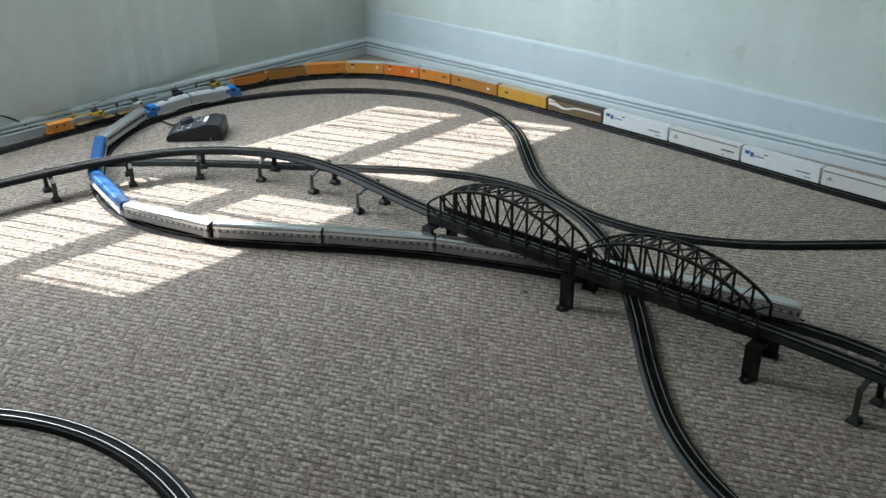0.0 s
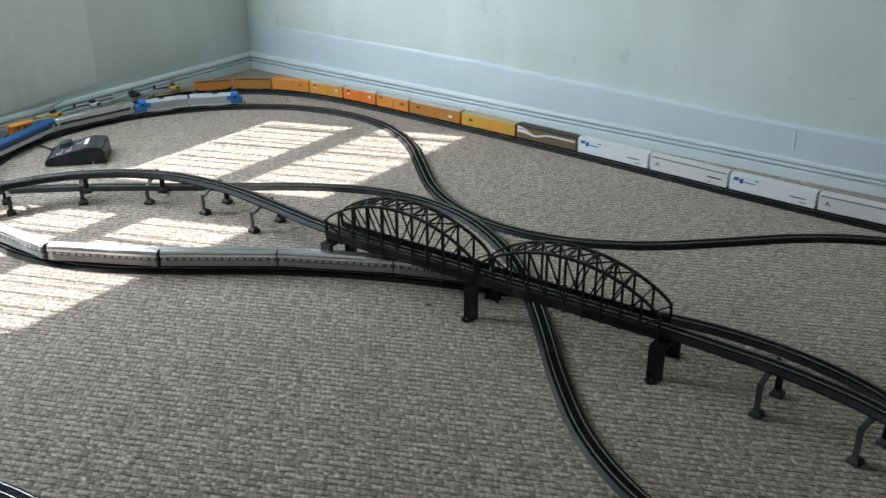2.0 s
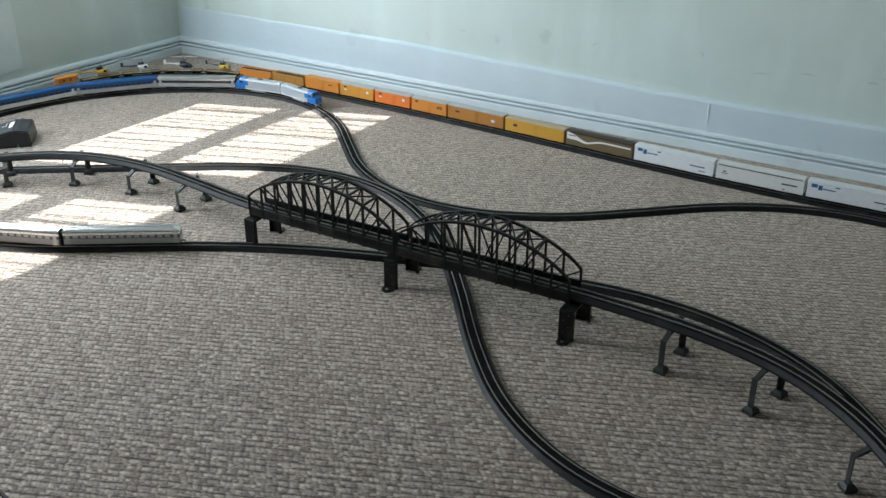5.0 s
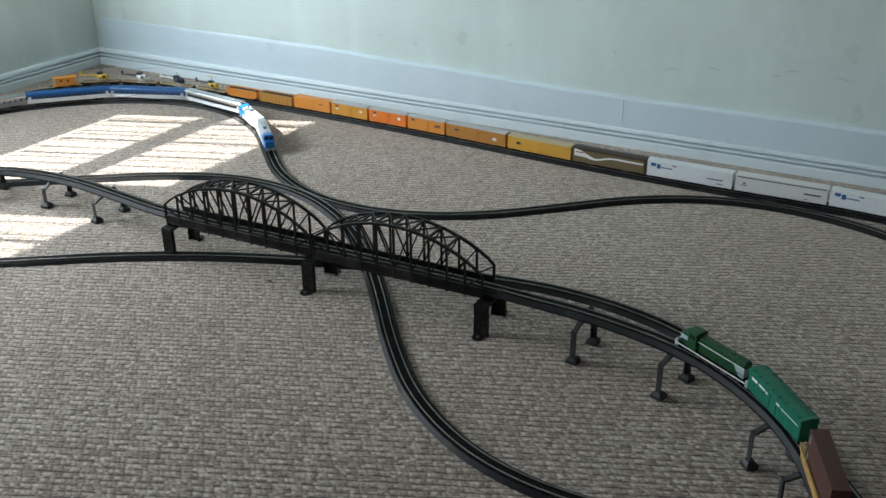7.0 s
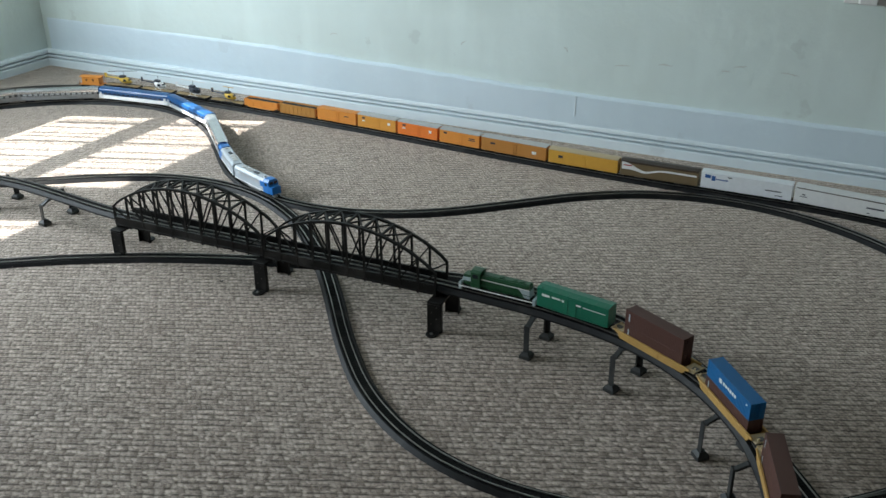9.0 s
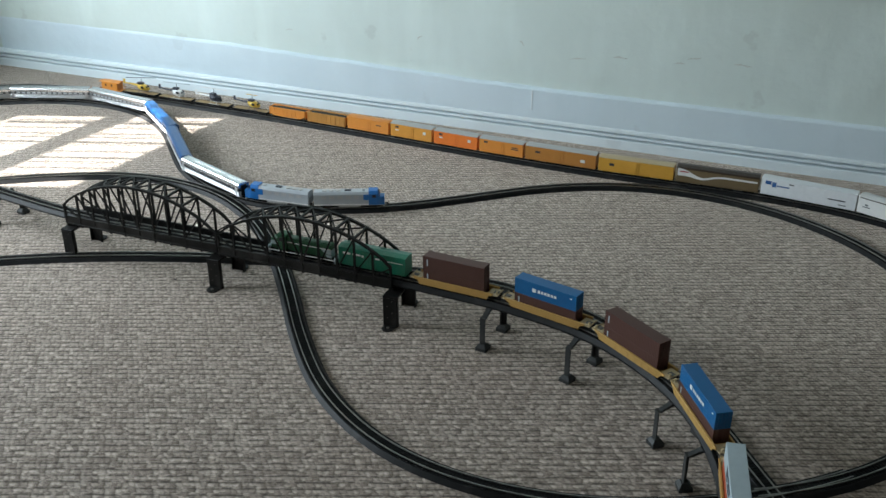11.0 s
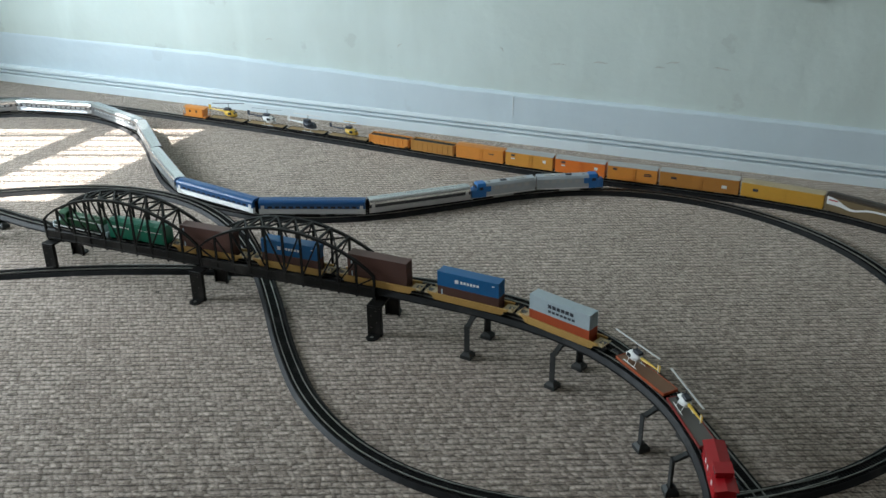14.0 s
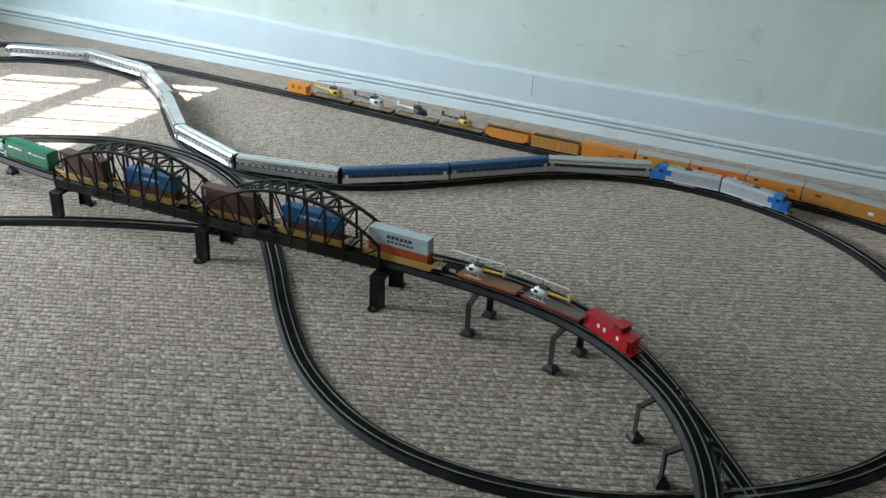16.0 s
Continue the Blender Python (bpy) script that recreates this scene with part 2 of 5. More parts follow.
def west_window(name, a, b, broad):
    j, r = 0.02, 0.036
    w = part(name, boxes((a, a + j, -0.04, -0.02, WZ0, WZ1), (b - j, b, -0.04, -0.02, WZ0, WZ1), (a + j, b - j, -0.04, -0.02, WZ0, WZ0 + r),
                         (a + j, b - j, -0.04, -0.02, WZ1 - r, WZ1)), M_TRIM)
    w.matrix_basis = WEST
    tagged(w, "white window with vertical blind strips", "window", kind="structure")
    part("window_rail", boxes((a + j, b - j, -0.038, -0.022, *WBAR)), M_TRIM, w)
    rnd = random.Random(4)
    wide = part("blind_slat", boxes((-0.011, 0.011, -0.0008, 0.0008, WZ0 + 0.04, WZ1 - 0.04)), M_TRIM, w)
    wide.matrix_basis = pose(broad[0], -0.008, 0, 0, 0, 8)
    for x in broad[1:]:
        again(wide, pose(x, -0.008, 0, 0, 0, rnd.uniform(-40, 40)))
    thin, x = None, a + 0.06
    while x < b - 0.05:
        m = pose(x, -0.008, 0, 0, 0, rnd.uniform(-70, 70))
        if min(abs(x - c) for c in broad) > 0.022:
            if thin is None:
                thin = part("blind_slat", boxes((-0.0045, 0.0045, -0.0008, 0.0008, WZ0 + 0.04, WZ1 - 0.04)), M_TRIM, w)
                thin.matrix_basis = m
            else:
                again(thin, m)
        x += rnd.uniform(0.03, 0.07)


west_window("window_1", *WIN[0], BLINDS[0])
west_window("window_2", *WIN[1], BLINDS[1])


# skirting: a stepped moulding on both walls, and a tall flat board above it on the north wall
def moulding(name, length, m, label):
    prof = [(0, 0), (0.024, 0), (0.024, 0.028), (0.022, 0.0305), (0.004, 0.031), (0.004, 0.0362), (0.020, 0.0366), (0.021, 0.0385), (0.020, 0.0435), (0.003, 0.044), (0.003, 0.0492), (0.017, 0.0496), (0.018, 0.052), (0.016, 0.060), (0.012, 0.0645), (0, 0.066)]
    bm = bmesh.new()
    loft(bm, [[(x, y, z) for y, z in prof] for x in (0, length)])
    ob = part(name, bm, M_TRIM)
    ob.matrix_basis = m
    tagged(ob, label, "baseboard", kind="structure")


moulding("baseboard_north", 4.6, pose(2.68, ROOM_Y1, 0, 0, 0, 180), "white stepped wooden baseboard moulding")
moulding("baseboard_west", 4.8, WEST, "white stepped wooden baseboard moulding")


def tall_board(x0, x1, name):
    """Flat board with an uneven, rounded top edge."""
    rnd = random.Random(int(x0 * 100) + 900)
    bm, rings = bmesh.new(), []
    n = max(3, int((x1 - x0) / 0.06))
    fade = lambda x: max(0.1, min(1.0, (x + 1.6) / 1.1))      # it thins out towards the corner
    for i in range(n + 1):
        x = x0 + (x1 - x0) * i / n
        h = 0.1625 + 0.028 * max(0.0, min(1.0, (0.2 - x) / 1.0)) + rnd.uniform(-0.0015, 0.0015)
        y = ROOM_Y1
        rings.append([(x, y, 0.062), (x, y - 0.013 * fade(x), 0.062), (x, y - 0.013 * fade(x), h - 0.006), (x, y - 0.009 * fade(x), h - 0.001), (x, y, h + 0.003)])
    loft(bm, rings)
    ob = part(name, bm, M_BOARD)
    tagged(ob, "bluish white flat board along the wall foot", "wall board", kind="structure")


tall_board(-1.9, 0.345, "trim_board_1")
tall_board(0.345, 2.68, "trim_board_2")
tagged(part("trim_batten", boxes((0.3425, 0.3475, ROOM_Y1 - 0.0142, ROOM_Y1, 0.090, 0.157), bevel=0.001), M_TRIM), "narrow white joint cover on the wall board", "trim", kind="structure")


def curtain():
    """Sheer hanging low along the west wall, in folds."""
    bm, rnd = bmesh.new(), random.Random(11)
    cols, x, ph = [], 0.74, 0.0
    while x < 2.75:
        ph += rnd.uniform(0.25, 0.55)
        cols.append((x, 0.006 + min(1.0, (x - 0.74) / 0.3) * (0.009 + 0.0040 * math.sin(ph) + 0.0015 * math.sin(2.7 * ph)), ph, 0.018 * math.sin(3.1 * x) + rnd.uniform(-0.004, 0.004)))
        x += 0.013
    rings = []
    for z, sway in ((0.085, 1.0), (0.105, 0.9), (0.2, 0.3), (0.3, 0.0), (0.42, 0.0), (0.57, 0.0)):
        front = [(x, d + 0.002 * math.sin(9 * z + ph), z + sway * hem) for x, d, ph, hem in cols]
        rings.append(front + [(x, y - 0.0012, z) for x, y, z in front[::-1]])
    loft(bm, rings)
    cloth = plain("sheer_white_cloth", (0.76, 0.86, 0.86), 0.9, vary=0.05, scale=30, grain=0.1, spec=0.1)
    ob = part("curtain", bm, cloth)
    ob.matrix_basis = WEST
    tagged(ob, "sheer white curtain hanging in soft folds below the window", "curtain")


curtain()


def wall_scuffs():
    """Shallow nicks and filler ridges on the north wall."""
    rnd = random.Random(21)
    mat = plaster_material("bare_plaster_nick", (0.62, 0.66, 0.62), (0.55, 0.59, 0.55), 0.85, 0.2)
    wall = bpy.data.objects["wall_north"]
    for x, z, w, tilt in ((-0.054, 0.283, 0.022, 50), (0.485, 0.268, 0.05, 12), (0.618, 0.285, 0.045, 8), (0.799, 0.287, 0.03, 15), (0.838, 0.305, 0.04, 20), (0.30, 0.300, 0.02, -30), (-0.55, 0.262, 0.03, 5), (0.98, 0.30, 0.05, 3)):
        bm = bmesh.new()
        n, up, dn = 9, [], []
        for i in range(n):
            u = i / (n - 1)
            t = 0.0022 * math.sin(math.pi * min(max(u, 0.04), 0.96)) * rnd.uniform(0.4, 1.2) + 0.0003
            c = 0.003 * math.sin(4 * u + x) + rnd.uniform(-0.0008, 0.0008)
            up.append(((u - 0.5) * w, c + t))
            dn.append(((u - 0.5) * w, c - t))
        loft(bm, [[(a, o, b) for a, b in up + dn[::-1]] for o in (0.0, -0.0007)])
        ob = part("scuff", bm, mat, wall)
        ob.matrix_basis = pose(x, ROOM_Y1, z, 0, -tilt, 0)


wall_scuffs()


# ---- track ----
SEC = 0.2286


def chain(start, turns, step=12):
    """Points (x, y, heading, run) along sections of track that each turn by so many degrees."""
    x, y, th = start[0], start[1], radians(start[2])
    out, s = [(x, y, th, 0.0)], 0.0
    for a in turns:
        d, k = SEC / step, radians(a) / step
        for _ in range(step):
            x, y = x + d * math.cos(th + k / 2), y + d * math.sin(th + k / 2)
            th, s = th + k, s + d
            out.append((x, y, th, s))
    return out


def level(s):
    return 0.0


def high(s):
    """Height of the raised line's rail bed along its run."""
    pts = ((-9.0, 0.066), (2.6, 0.073), (3.1, 0.088), (3.3, 0.0915), (3.5, 0.0900), (3.7, 0.0870), (4.35, 0.085), (4.6, 0.077), (4.85, 0.071), (9, 0.069))
    for (a, za), (b, zb) in zip(pts, pts[1:]):
        if a <= s <= b:
            f = (s - a) / (b - a)
            return za + (zb - za) * f * f * (3 - 2 * f) if zb != za else za
    return pts[-1][1]


LEAD = 11      # sections of the raised line before the view
LINES = {
    "inner": ((1.3084, -0.3064, 126.07), (-0.32, 6.2, 22.82, 18.68, 15.62, 4.66, 3.88, 4.38, 6.55, 6.09, -4.07, -19.14, -23.61, -16.55, -14.78, -23.22, -25.19, -18.99, -15.4, -15.9, -18.3, -21.9, -25.0, -18.5, 0.7, 20.0, 26.3, 23.3, 16.2, 1.7, -15.0, -21.4, -19.2, -19.1, -20.2, -19.6, -18.7, -20.0, -20.2, -19.8), level),
    "branch": ((1.383, -0.154, -134.1), (-14.1, -15.3, -20.4, -25.3, -18.4, -5.7, 3.0, 8.3, 15.7, 24.7, 24.5, 11.4, 0.0, -0.3, 4.9, 8.0), lambda s: 0.0004),
    "outer": ((-1.965, -1.01, 90.1), (0.5, 0.0, -1.7, -2.3, 0.1, 0.0, -5.8, -16.3, -25.9, -24.5, -12.8, -2.9, 0.0, -0.6, -1.2, -1.0, 0.1, 0.9, 2.0, 2.1, -0.8, -6.8, -15.4, -23.2, -24.5, -16.7,
                                     -5.6, 0.9, 1.5, 0.2, -0.2, -0.2), level),
    "raised": ((1.2181 - LEAD * SEC * math.cos(radians(76.31)), -0.6925 - LEAD * SEC * math.sin(radians(76.31)), 76.31),
               (0.0,) * LEAD + (20.6, 22.32, 25.51, 21.9, 9.6, 2.99, 1.15, -0.49, -4.07, -5.15, 2.33, 15.12, 25.05, 25.22, 15.26, 6.74, 5.1, 5.1), high),
    "near": ((-0.744, -1.191, 51.8), (-21.2, -20.6, -20.0, -22.0, -22.5), level),
}
PATHS = {k: (chain(a, b), z) for k, (a, b, z) in LINES.items()}
RAIL_TOP = 0.0125


def on(line, s):
    """Place and heading at run s of a line, at the top of its rails."""
    pts, zf = PATHS[line]
    d = SEC / 12
    i = max(0, min(len(pts) - 2, int(s / d)))
    f = s / d - i
    a, b = pts[i], pts[i + 1]
    return Vector((a[0] + (b[0] - a[0]) * f, a[1] + (b[1] - a[1]) * f, zf(s) + RAIL_TOP)), a[2] + (b[2] - a[2]) * f


BED = ((-0.0235, 0.0), (-0.0165, 0.0085), (0.0165, 0.0085), (0.0235, 0.0))
BED_THICK = ((-0.0225, -0.004), (-0.0225, 0.0), (-0.0165, 0.0085), (0.0165, 0.0085), (0.0225, 0.0), (0.0225, -0.004))


def across(p, off, z):
    return (p[0] - math.sin(p[2]) * off, p[1] + math.cos(p[2]) * off, z)


def lay_line(name, label, raised=False, skip=()):
    pts, zf = PATHS[name]
    top = thing("track", label, "model railway track", "track lines")
    prof = BED_THICK if raised else BED
    tie_bm = bmesh.new()
    for k in range(0, len(pts) - 1, 12):
        seg = pts[k:k + 13]
        if k // 12 in skip:
            continue
        bm = bmesh.new()
        use = seg[::2]
        # a hair's gap at each joint
        loft(bm, [[across(p, o, zf(p[3]) + z + (0.0006 if raised else 0.0002)) for o, z in prof] for p in use])
        sec = part("track_section", bm, M_BED, top)
        n = 34
        for j in range(n):
            s = seg[0][3] + SEC * (j + 0.5) / n
            c, th = on(name, s)
            box(tie_bm, -0.0014, 0.0014, -0.0145, 0.0145, zf(s) + 0.0085, zf(s) + 0.0102, m=Matrix.Translation((c.x, c.y, 0)) @ Matrix.Rotation(th, 4, "Z"))
        for side in (-1, 1):
            bm = bmesh.new()
            w = 0.0008
            loft(bm, [[across(p, side * 0.0086 + o, zf(p[3]) + z) for o, z in ((-w, 0.0098), (w, 0.0098), (w, RAIL_TOP), (-w, RAIL_TOP))] for p in seg])
            part("rail", bm, M_RAIL, sec)
    tagged(part("tie_strip", tie_bm, M_TIE, top), kind="stuff")
    return top


lay_line("inner", "black roadbed track looping over the carpet with bright rails")
lay_line("branch", "black roadbed track passing under the bridge")
lay_line("outer", "black roadbed track along the wall foot")
lay_line("raised", "dark grey roadbed track raised on piers", raised=True)
lay_line("near", "black roadbed track curve lying on the carpet")


# ---- bridge ----
BR_Y, SPAN = 0.053, 0.437
BR_Z = 0.0805            # top of the deck under the track bed
H_END, H_TOP = 0.050, 0.128
G0, G1 = 0.0025, 0.0215  # foot and top of the side girders above the deck


def arch(u):
    """Height of the top chord above the deck for u from 0 to 1 along a span."""
    return H_END + (H_TOP - H_END) * (1 - (2 * u - 1) ** 2) ** 0.85


def strut(name, p, q, w, d, parent):
    bm = bmesh.new()
    bar(bm, p, q, w, d)
    return part(name, bm, M_BLACK, parent)


def bridge_span(x0):
    br = thing("arch_bridge", "black plastic arched truss bridge span on plate piers", "model bridge", "bridge spans", m=pose(x0, BR_Y, BR_Z, 0, 0, 0.6))
    n, half = 10, 0.031
    part("deck", boxes((0.002, SPAN - 0.002, -half + 0.002, half - 0.002, -0.005, -0.001)), M_BLACK, br)
    for i in range(n + 1):
        strut("floor_beam", (i / n * (SPAN - 0.004) + 0.002, -half, -0.003), (i / n * (SPAN - 0.004) + 0.002, half, -0.003), 0.004, 0.008, br)
    for side in (-1, 1):
        y = side * half
        bm = bmesh.new()
        box(bm, 0, SPAN, y - 0.0025, y + 0.0025, G0 - 0.003, G0, bevel=0.0005)
        box(bm, 0, SPAN, y - 0.0025, y + 0.0025, G1 - 0.003, G1, bevel=0.0005)
        box(bm, 0, SPAN, y - 0.0007, y + 0.0007, G0, G1 - 0.003)
        gird = part("girder", bm, M_BLACK, br)
        bm = bmesh.new()
        rings = []
        for i in range(25):
            u = i / 24
            z = arch(u)
            rings.append([(u * SPAN, y - 0.0032, z), (u * SPAN, y + 0.0032, z), (u * SPAN, y + 0.0032, z - 0.0058), (u * SPAN, y - 0.0032, z - 0.0058)])
        loft(bm, rings)
        part("top_chord", bm, M_BLACK, br)
        for i in range(n + 1):
            u = i / n
            x = min(max(u * SPAN, 0.002), SPAN - 0.002)
            strut("post", (x, y, G1 - 0.004), (x, y, arch(u) - 0.002), 0.0056 if i in (0, n) else 0.0044, 0.0044, br)
            st = part("stiffener", boxes((x - 0.0018, x + 0.0018, min(y, y + side * 0.0022), max(y, y + side * 0.0022), G0, G1 - 0.003)), M_BLACK, gird)
            for z in (G0 + 0.004, G0 + 0.010, G0 + 0.016):
                part("rivet", boxes((x - 0.0006, x + 0.0006, min(y + side * 0.0022, y + side * 0.0028), max(y + side * 0.0022, y + side * 0.0028), z, z + 0.0012)), M_BLACK, gird)
        for i in range(n):
            a, b = i / n, (i + 1) / n
            if i < n // 2:
                a, b = b, a
            strut("diagonal", (a * SPAN, y, G1 - 0.002), (b * SPAN, y, arch(b) - 0.003), 0.0030, 0.0030, br)
    for i in range(2, n - 1):
        u = i / n
        z = arch(u) - 0.0025
        strut("cross_beam", (u * SPAN, -half, z), (u * SPAN, half, z), 0.0046, 0.0046, br)
        if i < n - 2:
            z2 = arch((i + 1) / n) - 0.0025
            strut("lateral_brace", (u * SPAN, -half, z), ((i + 1) / n * SPAN, half, z2), 0.0032, 0.0032, br)
            strut("lateral_brace", (u * SPAN, half, z), ((i + 1) / n * SPAN, -half, z2), 0.0032, 0.0032, br)
    return br


bridge_span(-0.438)
bridge_span(0.005)


def bridge_pier(x):
    p = thing("bridge_pier", "black plate pier with screw feet standing on carpet", "bridge pier", "bridge piers", m=pose(x, BR_Y, 0))
    top = BR_Z - 0.007
    for side in (-1, 1):
        y = side * 0.050
        bm = bmesh.new()
        box(bm, -0.0155, 0.0155, y - 0.0015, y + 0.0015, 0.0, top - 0.006)
        for e in (-1, 1):
            box(bm, e * 0.0155 - 0.0012, e * 0.0155 + 0.0012, min(y, y - side * 0.008), max(y, y - side * 0.008), 0, top - 0.006)
        plate = part("plate", bm, M_BLACK, p)
        bm = bmesh.new()
        tube(bm, (0, y + side * 0.013, 0.0), (0, y + side * 0.013, 0.003), 0.0135, seg=16)
        box(bm, -0.0135, 0.0135, min(y, y + side * 0.013), max(y, y + side * 0.013), 0.0, 0.0028)
        foot = part("foot", bm, M_BLACK, plate)
        bm = bmesh.new()
        tube(bm, (0, y + side * 0.014, 0.003), (0, y + side * 0.014, 0.0045), 0.0035, seg=10)
        part("screw", bm, M_RAIL, plate)
        for k in range(4):
            bm = bmesh.new()
            tube(bm, ((-0.006, 0.006)[k % 2], y + side * 0.0012, 0.02 + 0.014 * k), ((-0.006, 0.006)[k % 2], y + side * 0.0024, 0.02 + 0.014 * k), 0.0012, seg=6)
            part("rivet", bm, M_WHEEL, plate)
    part("cap", boxes((-0.0165, 0.0165, -0.0515, 0.0515, top - 0.006, top), bevel=0.001), M_BLACK, p)


for x in (-0.424, 0.0, 0.448):
    bridge_pier(x)


# ---- trestle piers under the raised line ----
def trestle(s):
    c, th = on("raised", s)
    top = high(s) - 0.0036
    t = thing("trestle_pier", "dark grey plastic trestle pier with flared square feet", "track pier", "trestle piers", m=Matrix.Translation((c.x, c.y, 0)) @ Matrix.Rotation(th, 4, "Z"))
    part("cap", boxes((-0.0065, 0.0065, -0.026, 0.026, top - 0.0055, top), bevel=0.001), M_PIER, t)
    for side in (-1, 1):
        y = side * 0.0475
        knee = top - 0.012
        bm = bmesh.new()
        # an L-shaped channel post
        box(bm, -0.0062, 0.0062, min(y, y + side * 0.0022), max(y, y + side * 0.0022), 0.013, knee, bevel=0.0005)
        box(bm, 0.0040, 0.0062, min(y, y - side * 0.0065), max(y, y - side * 0.0065), 0.013, knee)
        box(bm, -0.0062, 0.0062, min(y + side * 0.0022, y - side * 0.0065), max(y + side * 0.0022, y - side * 0.0065), knee, knee + 0.0016)
        part("leg", bm, M_PIER, t)
        bm = bmesh.new()
        bar(bm, (0.0, y - side * 0.003, knee - 0.001), (0.0, side * 0.021, top - 0.002), 0.010, 0.0052)
        part("knee_brace", bm, M_PIER, t)
        bm = bmesh.new()
        loft(bm, [[(a * w, y - side * 0.002 + b * w, z) for a, b in ((-1, -1), (1, -1), (1, 1), (-1, 1))] for w, z in ((0.0118, 0.0), (0.0118, 0.008), (0.0065, 0.0145))])
        part("foot", bm, M_PIER, t)
    part("clip", boxes((-0.005, 0.005, -0.0275, -0.0228, top - 0.004, top + 0.013), bevel=0.0008), M_PIER, t)


def run_near(name, x, y):
    return min(PATHS[name][0], key=lambda p: (p[0] - x) ** 2 + (p[1] - y) ** 2)[3]


for x, y in ((0.67, 0.035), (0.88, -0.005), (1.094, -0.154), (1.195, -0.257), (1.23, -0.47), (-0.728, 0.12), (-0.95, 0.125), (-1.15, 0.085), (-1.325, -0.03), (-1.43, -0.21), (-1.50, -0.43), (-1.56, -0.66)):
    trestle(run_near("raised", x, y))


# ---- paints of the rolling stock ----
def paint(name, c, rough=0.45, metal=0.0):
    return plain(name, c, rough, metal, vary=0.07, scale=90)


P_SILVER = paint("brushed_silver_shell", (0.62, 0.63, 0.64), 0.24, 0.9)
P_SKIRT = paint("light_grey_shell", (0.50, 0.51, 0.52), 0.35, 0.4)
# silver sides darker than the roof: the carpet's reflection is put into the colour
P_FLUTE_DIM = paint("fluted_steel_side", (0.36, 0.37, 0.38), 0.3, 0.85)
P_BAND = paint("dark_grey_window_band", (0.09, 0.095, 0.10), 0.35, 0.3)
# coach panes coloured pale to stand for light reflected in the glass
P_PANE_REFLECT = paint("pale_window_pane", (0.45, 0.47, 0.48), 0.2)
P_BLUE = paint("royal_blue_paint", (0.004, 0.068, 0.21), 0.3)
P_LOCOBLUE = paint("bright_blue_paint", (0.01, 0.16, 0.50), 0.35)
P_LOCOGREY = paint("pale_grey_paint", (0.44, 0.48, 0.52), 0.4)
P_WHITE = paint("white_paint", (0.80, 0.80, 0.79), 0.4)
P_OFFWHITE = paint("cool_white_paint", (0.84, 0.87, 0.90), 0.4)
P_ORANGE = paint("orange_paint", (0.74, 0.275, 0.045), 0.45)
P_BRIGHT = paint("red_orange_paint", (0.85, 0.21, 0.03), 0.45)
P_AMBER = paint("amber_paint", (0.72, 0.32, 0.05), 0.45)
P_DULL = paint("dull_orange_paint", (0.52, 0.24, 0.05), 0.5)
P_TAN = paint("orange_brown_paint", (0.50, 0.21, 0.04), 0.5)
P_OCHRE = paint("ochre_yellow_paint", (0.68, 0.36, 0.05), 0.45)
P_ROOFGREY = paint("grey_roof_paint", (0.5, 0.5, 0.49), 0.5)
P_GREEN = paint("sea_green_paint", (0.006, 0.155, 0.09), 0.32)
P_DKGREEN = paint("dark_green_paint", (0.008, 0.07, 0.025), 0.35)
P_BROWN = paint("brown_container_paint", (0.075, 0.028, 0.02), 0.5)
P_RUST = paint("rust_orange_container_paint", (0.38, 0.06, 0.014), 0.5)
P_CBLUE = paint("blue_container_paint", (0.0005, 0.108, 0.29), 0.4)
P_CGREY = paint("grey_container_paint", (0.40, 0.48, 0.52), 0.45)
P_YELLOW = paint("yellow_well_paint", (0.47, 0.275, 0.075), 0.55)
P_CREAM = paint("cream_platform_paint", (0.55, 0.44, 0.27), 0.6)
P_RED = paint("red_caboose_paint", (0.42, 0.012, 0.018), 0.22)
P_REDFLAT = paint("dark_red_flatcar_paint", (0.24, 0.025, 0.022), 0.45)
P_ORANGEFLAT = paint("orange_red_flatcar_paint", (0.40, 0.085, 0.03), 0.45)
P_DECK = paint("grey_deck_paint", (0.13, 0.125, 0.115), 0.7)
P_TANDECK = paint("tan_deck_paint", (0.30, 0.20, 0.09), 0.7)
P_WOOD = paint("brown_deck_paint", (0.22, 0.12, 0.07), 0.7)
P_DARKBROWN = paint("dark_brown_paint", (0.05, 0.032, 0.022), 0.45)
P_KHAKI = paint("olive_brown_paint", (0.17, 0.12, 0.06), 0.5)
P_INK = paint("dark_print", (0.03, 0.035, 0.05), 0.5)
P_PRINT = paint("blue_print", (0.03, 0.12, 0.35), 0.5)
P_LOAD = paint("black_coal_load", (0.02, 0.02, 0.02), 0.9)
P_HELIY = paint("yellow_helicopter_paint", (0.70, 0.45, 0.06), 0.35)


